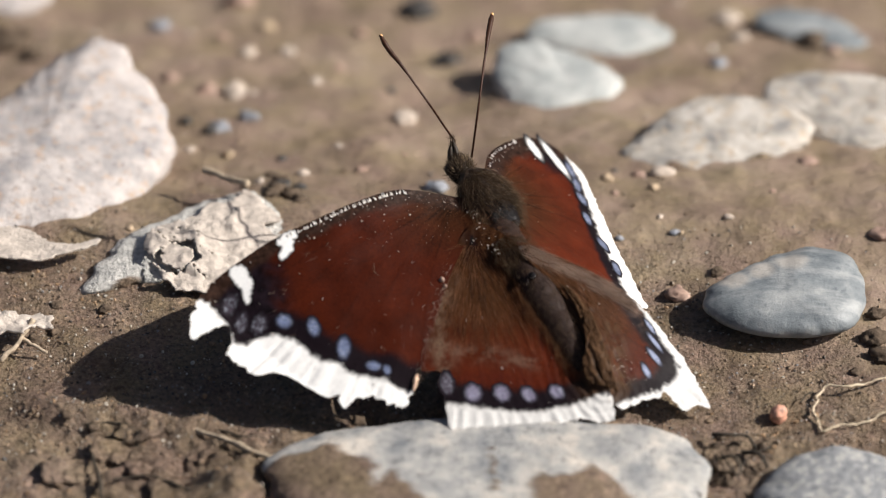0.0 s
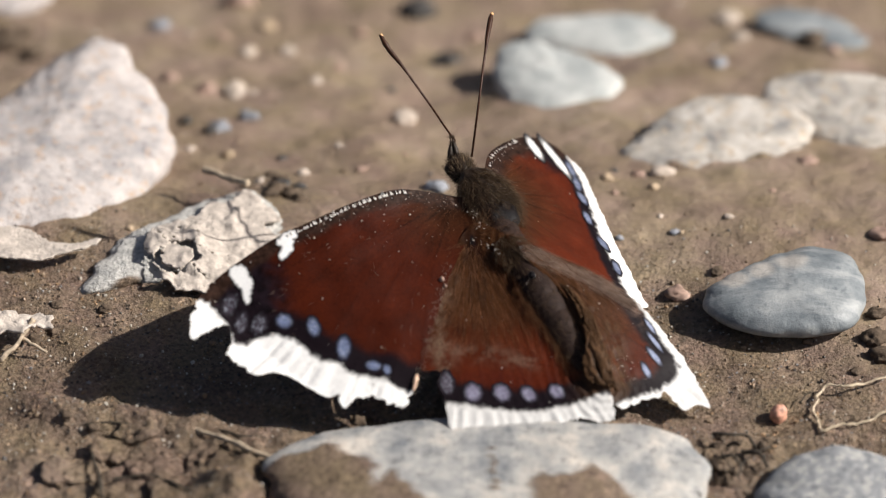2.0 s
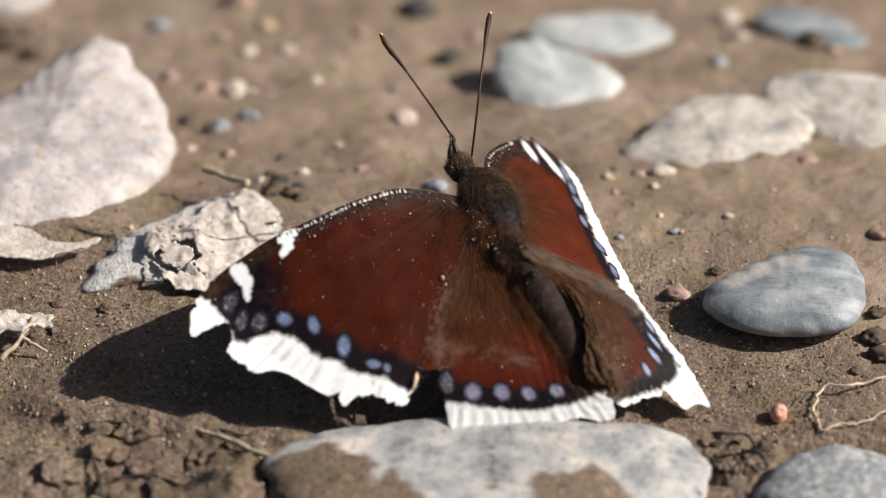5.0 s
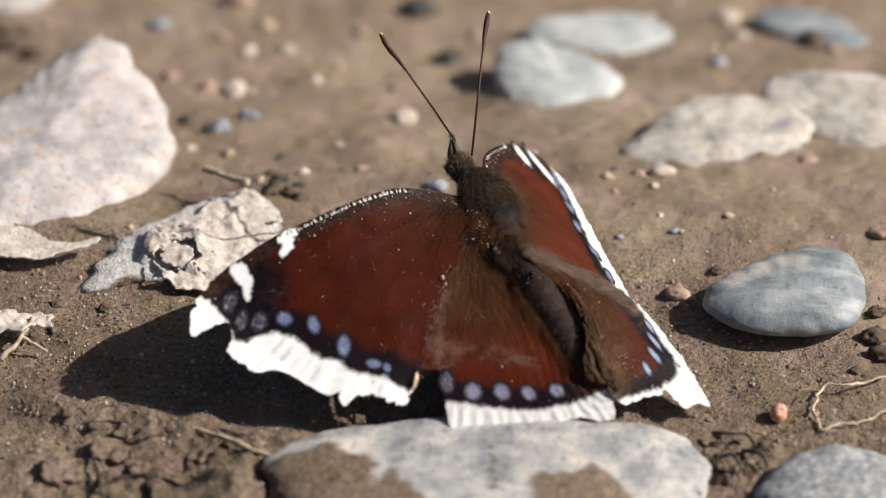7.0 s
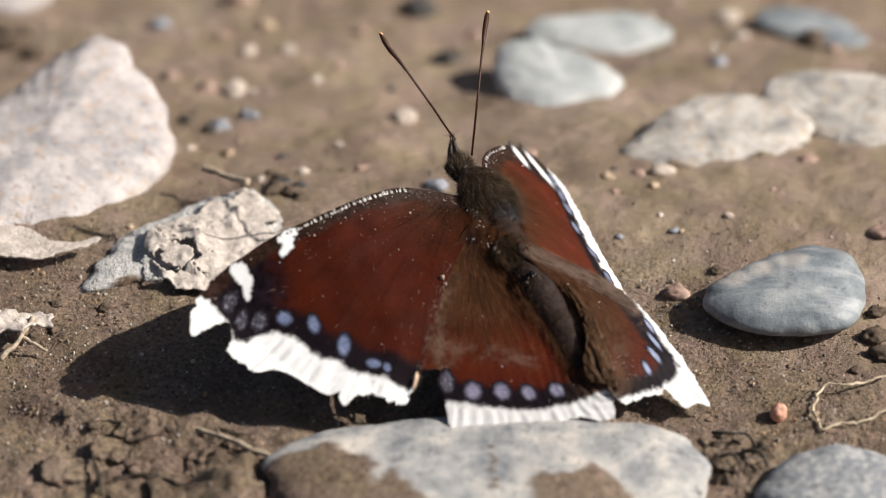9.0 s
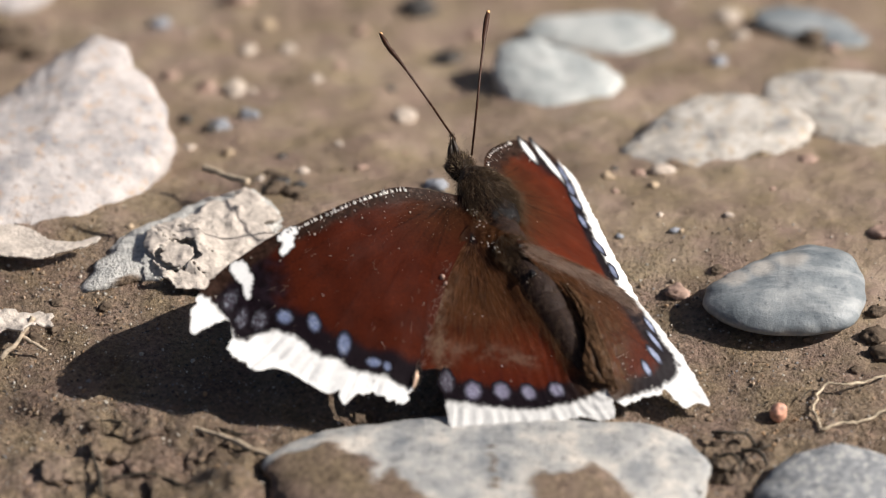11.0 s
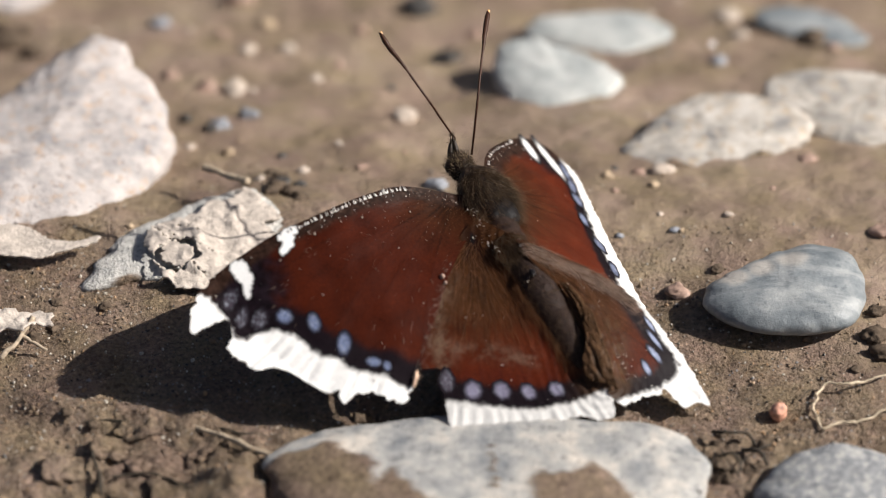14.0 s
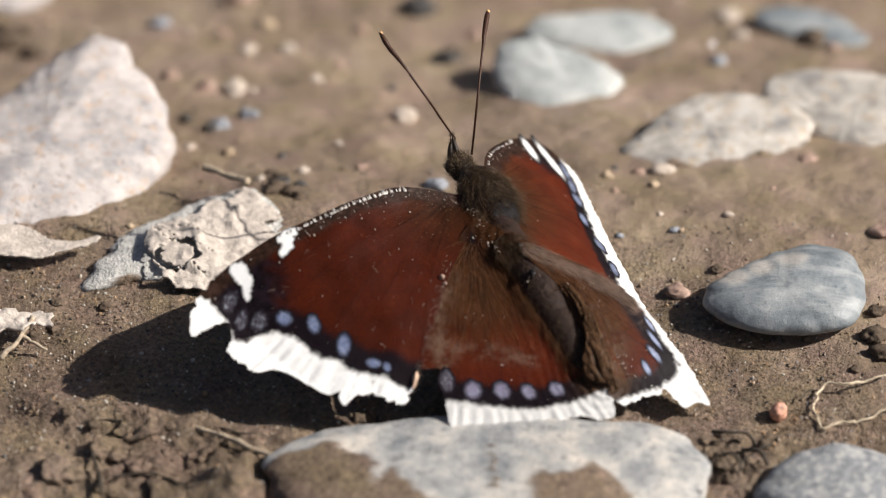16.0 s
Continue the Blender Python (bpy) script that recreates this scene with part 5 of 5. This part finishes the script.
# Pale grains on a wing: loose specks, and highlights built as grains.
def dust(parent, surface, outline, count, seed, along=None, at=None):
    g = np.random.default_rng(seed)
    n, tri = BALLS[1]
    p = g.uniform(np.min(outline, 0), np.max(outline, 0), (count * 4 + 4, 2))
    p = p[inside(outline, p)][:count]
    if along is not None:
        ends = np.array(along)[g.integers(0, len(along), count)]
        p = ends * (0.03 + 0.4 * g.random((count, 1)) ** 1.6) + 0.3 * g.normal(size=(count, 2))
        p = p[inside(outline, p)]
    if at is not None:
        p = at[inside(outline, at)]
    verts, faces = [], []
    for x, y in p:
        size = 0.018 + 0.075 * g.random() ** 4
        faces += [tuple(i + len(verts) for i in f) for f in tri]
        verts += (n * (1 + 0.4 * g.uniform(-1, 1, (len(n), 1))) * size * g.uniform(0.6, 1.5, 3) + (x, y, surface(x, y) + size * 0.7)).tolist()
    part("dust", mesh_from("dust", verts, faces, DUST_GLINT), parent, "pale dusty specks and stand-in glints")["kind"] = "stuff"


dust(left_fore, left_fore_z, np.array(LFW_OUT), 55, 41)
# Grains along the veins stand in for wet highlights near the root.
dust(left_fore, left_fore_z, np.array(LFW_OUT), 40, 45, [(27.3, -2.2), (31.9, 2.3), (31.3, 6.5), (27.7, 7.8), (25.6, 11.9), (23.2, 15.5), (19.9, 18.7), (15.2, 17.4)])
# Grains behind the leading edge, put there as its glints.
g = np.random.default_rng(47)
costa = rounded(LFW_OUT[:9], 0.1, False)
k = g.integers(0, len(costa), 70)
inward = np.array((15, 8)) - costa[k]
glint = costa[k] + inward / np.linalg.norm(inward, axis=1)[:, None] * (0.3 + 2.0 * g.random((70, 1)) ** 1.5)
dust(left_fore, left_fore_z, np.array(LFW_OUT), 0, 46, at=glint)
# Bead clusters added in place of the small wet highlights at the root.
beads, tri = BALLS[1]
for x, y, z in [(3.5, -9.61, 13.9), (4.39, -12, 14.2), (5.02, -14.6, 13.6), (6.43, -15.71, 13.6), (3.35, -13.62, 13.2), (10.31, -19.3, 12.6)]:
    verts, faces = [], []
    for i in range(7):
        lump = beads * (1 + 0.4 * g.uniform(-1, 1, (len(beads), 1))) * g.uniform(0.03, 0.08) + local((x, y, z - 0.7)) + g.normal(size=3) * (0.4, 0.4, 0.1)
        faces += [tuple(j + len(verts) for j in f) for f in tri]
        verts += lump.tolist()
    part("grit", mesh_from("grit", verts, faces, DUST_GLINT), butterfly, "tiny pale grains standing in for glints at the wing root")["kind"] = "stuff"
tip_line = rounded([(16.3, 18.5, 0.2), (16.8, 19.1, 0.25), (17.3, 19.7, 0.22), (17.7, 20.1, 0.15)], 0.1, False)
v, f = tube(tip_line, np.interp(np.linspace(0, 1, len(tip_line)), [0, 0.35, 1], [0.1, 0.3, 0.14]), 7)
part("torn_fold", mesh_from("torn_fold", v + np.array((0, 0, left_fore_z(17.0, 19.2))), f, TORN), left_fore, "pale torn fold at the inner corner")
worn = rounded([(6.13, 8.3), (8.14, 10.35), (10.47, 12.75), (12.63, 14.97), (14.51, 17.04), (16.26, 18.94), (17.5, 20.19)], 0.1, False)
k = g.integers(0, len(worn) - 3, 150)
foot = worn[k] + g.normal(size=(150, 2)) * 0.3
strands("worn_fringe", np.array([(x, y, left_fore_z(x, y) + 0.05) for x, y in foot]), np.column_stack([worn[k + 3] - worn[k], np.full(150, 0.05)]) + g.normal(size=(150, 3)) * (0.2, 0.2, 0.06),
        g.uniform(0.3, 1.1, 150), 0.016, SILK, left_fore, "pale worn fringe of the inner edge", 0.1, 48)
g = np.random.default_rng(71)
mark_at = g.uniform((4, 0), (27, 15), (160, 2))
mark_at = mark_at[inside(LFW_OUT, mark_at)][:46]
strands("scratch", np.array([(x, y, left_fore_z(x, y) + 0.03) for x, y in mark_at]), np.column_stack([mark_at + g.normal(size=mark_at.shape) * 9, np.zeros(len(mark_at))]), g.uniform(0.3, 1.5, len(mark_at)), 0.014, SILK, left_fore, "fine pale scratches in the scales", 0.15, 72)
dust(left_hind, left_hind_z, LHW_OUT, 50, 42)
dust(right_hind, right_hind_z, RHW_OUT, 40, 43)
g = np.random.default_rng(66)
dust(right_hind, right_hind_z, RHW_OUT, 0, 67, at=np.array((19.2, 3.4)) + g.normal(size=(45, 2)) * (1.1, 0.9))
dust(right_fore, right_fore_z, np.array(RFW_OUT), 30, 44)


# ---- movement ----
def turned(ob, rest, axis, degrees_):
    """The rest pose turned about an axis of the thing's space through the part's own origin."""
    o = rest.translation
    return Matrix.Translation(o) @ Matrix.Rotation(radians(degrees_), 4, Vector(axis)) @ Matrix.Translation(-o) @ rest


RIGHT_TURN = [(0, 0.4), (0.5, 0), (1, -0.6), (1.5, 0.7), (2, 0.1), (2.5, 0.1), (3, 1.4), (3.5, 1.8), (4, 0.6), (4.6, 2.2), (5.6, 6), (6.3, 8.5), (6.5, 8.5), (7, 8.6),
              (7.5, 10.4), (8, 12), (8.5, 12), (9, 10), (9.4, 8.6), (10.4, 5.9), (11.2, 4.5), (11.5, 4.5), (12, 9.6), (12.5, 6.2), (13, 3.6), (13.5, 3.3), (14, 3.5), (15, 3.3), (16, 3.5)]
LEFT_LIFT = [(0, 0), (0.5, 0.35), (1, 0.6), (1.5, -0.4), (2, -0.1), (2.5, 0.25), (3, 0.5), (3.5, 0.4), (4, 0.8), (5.2, 0.4), (6.5, -0.1), (7, 0.5), (7.5, 0.5), (8, 0), (8.5, 0.05),
             (9, 0.5), (10.2, 0.8), (11.5, 1.05), (12, 0.6), (12.5, 1.0), (13, 1.0), (14, 0.95), (15, 0.9), (15.5, 0.15), (16, 0.1)]
FEELER = [(0, 0), (2, 0.2), (4, 0.5), (6.5, 1.4), (9, 1.8), (11.5, 1.6), (13, 1.5), (16, 1.7)]


def motions():
    rest = frame_matrix(RFW_FRAME)
    walk(right_fore, [(t, turned(right_fore, rest, (-0.2904, 0.8937, 0.3420), a)) for t, a in RIGHT_TURN])
    rest_hind = frame_matrix(RHW_FRAME)
    walk(right_hind, [(t, turned(right_hind, rest_hind, (-0.7669, 0.4724, 0.4344), a * 0.5)) for t, a in RIGHT_TURN])
    rest_left = frame_matrix(LFW_FRAME)
    walk(left_fore, [(t, turned(left_fore, rest_left, (0.4486, -0.8517, -0.2710), -a)) for t, a in LEFT_LIFT])
    feeler = antennae[1][0]
    rest_feeler = Matrix.Translation(Vector(antennae[1][1]) * MM)
    walk(feeler, [(t, turned(feeler, rest_feeler, (0, -0.766, 0.643), a)) for t, a in FEELER])


motions()
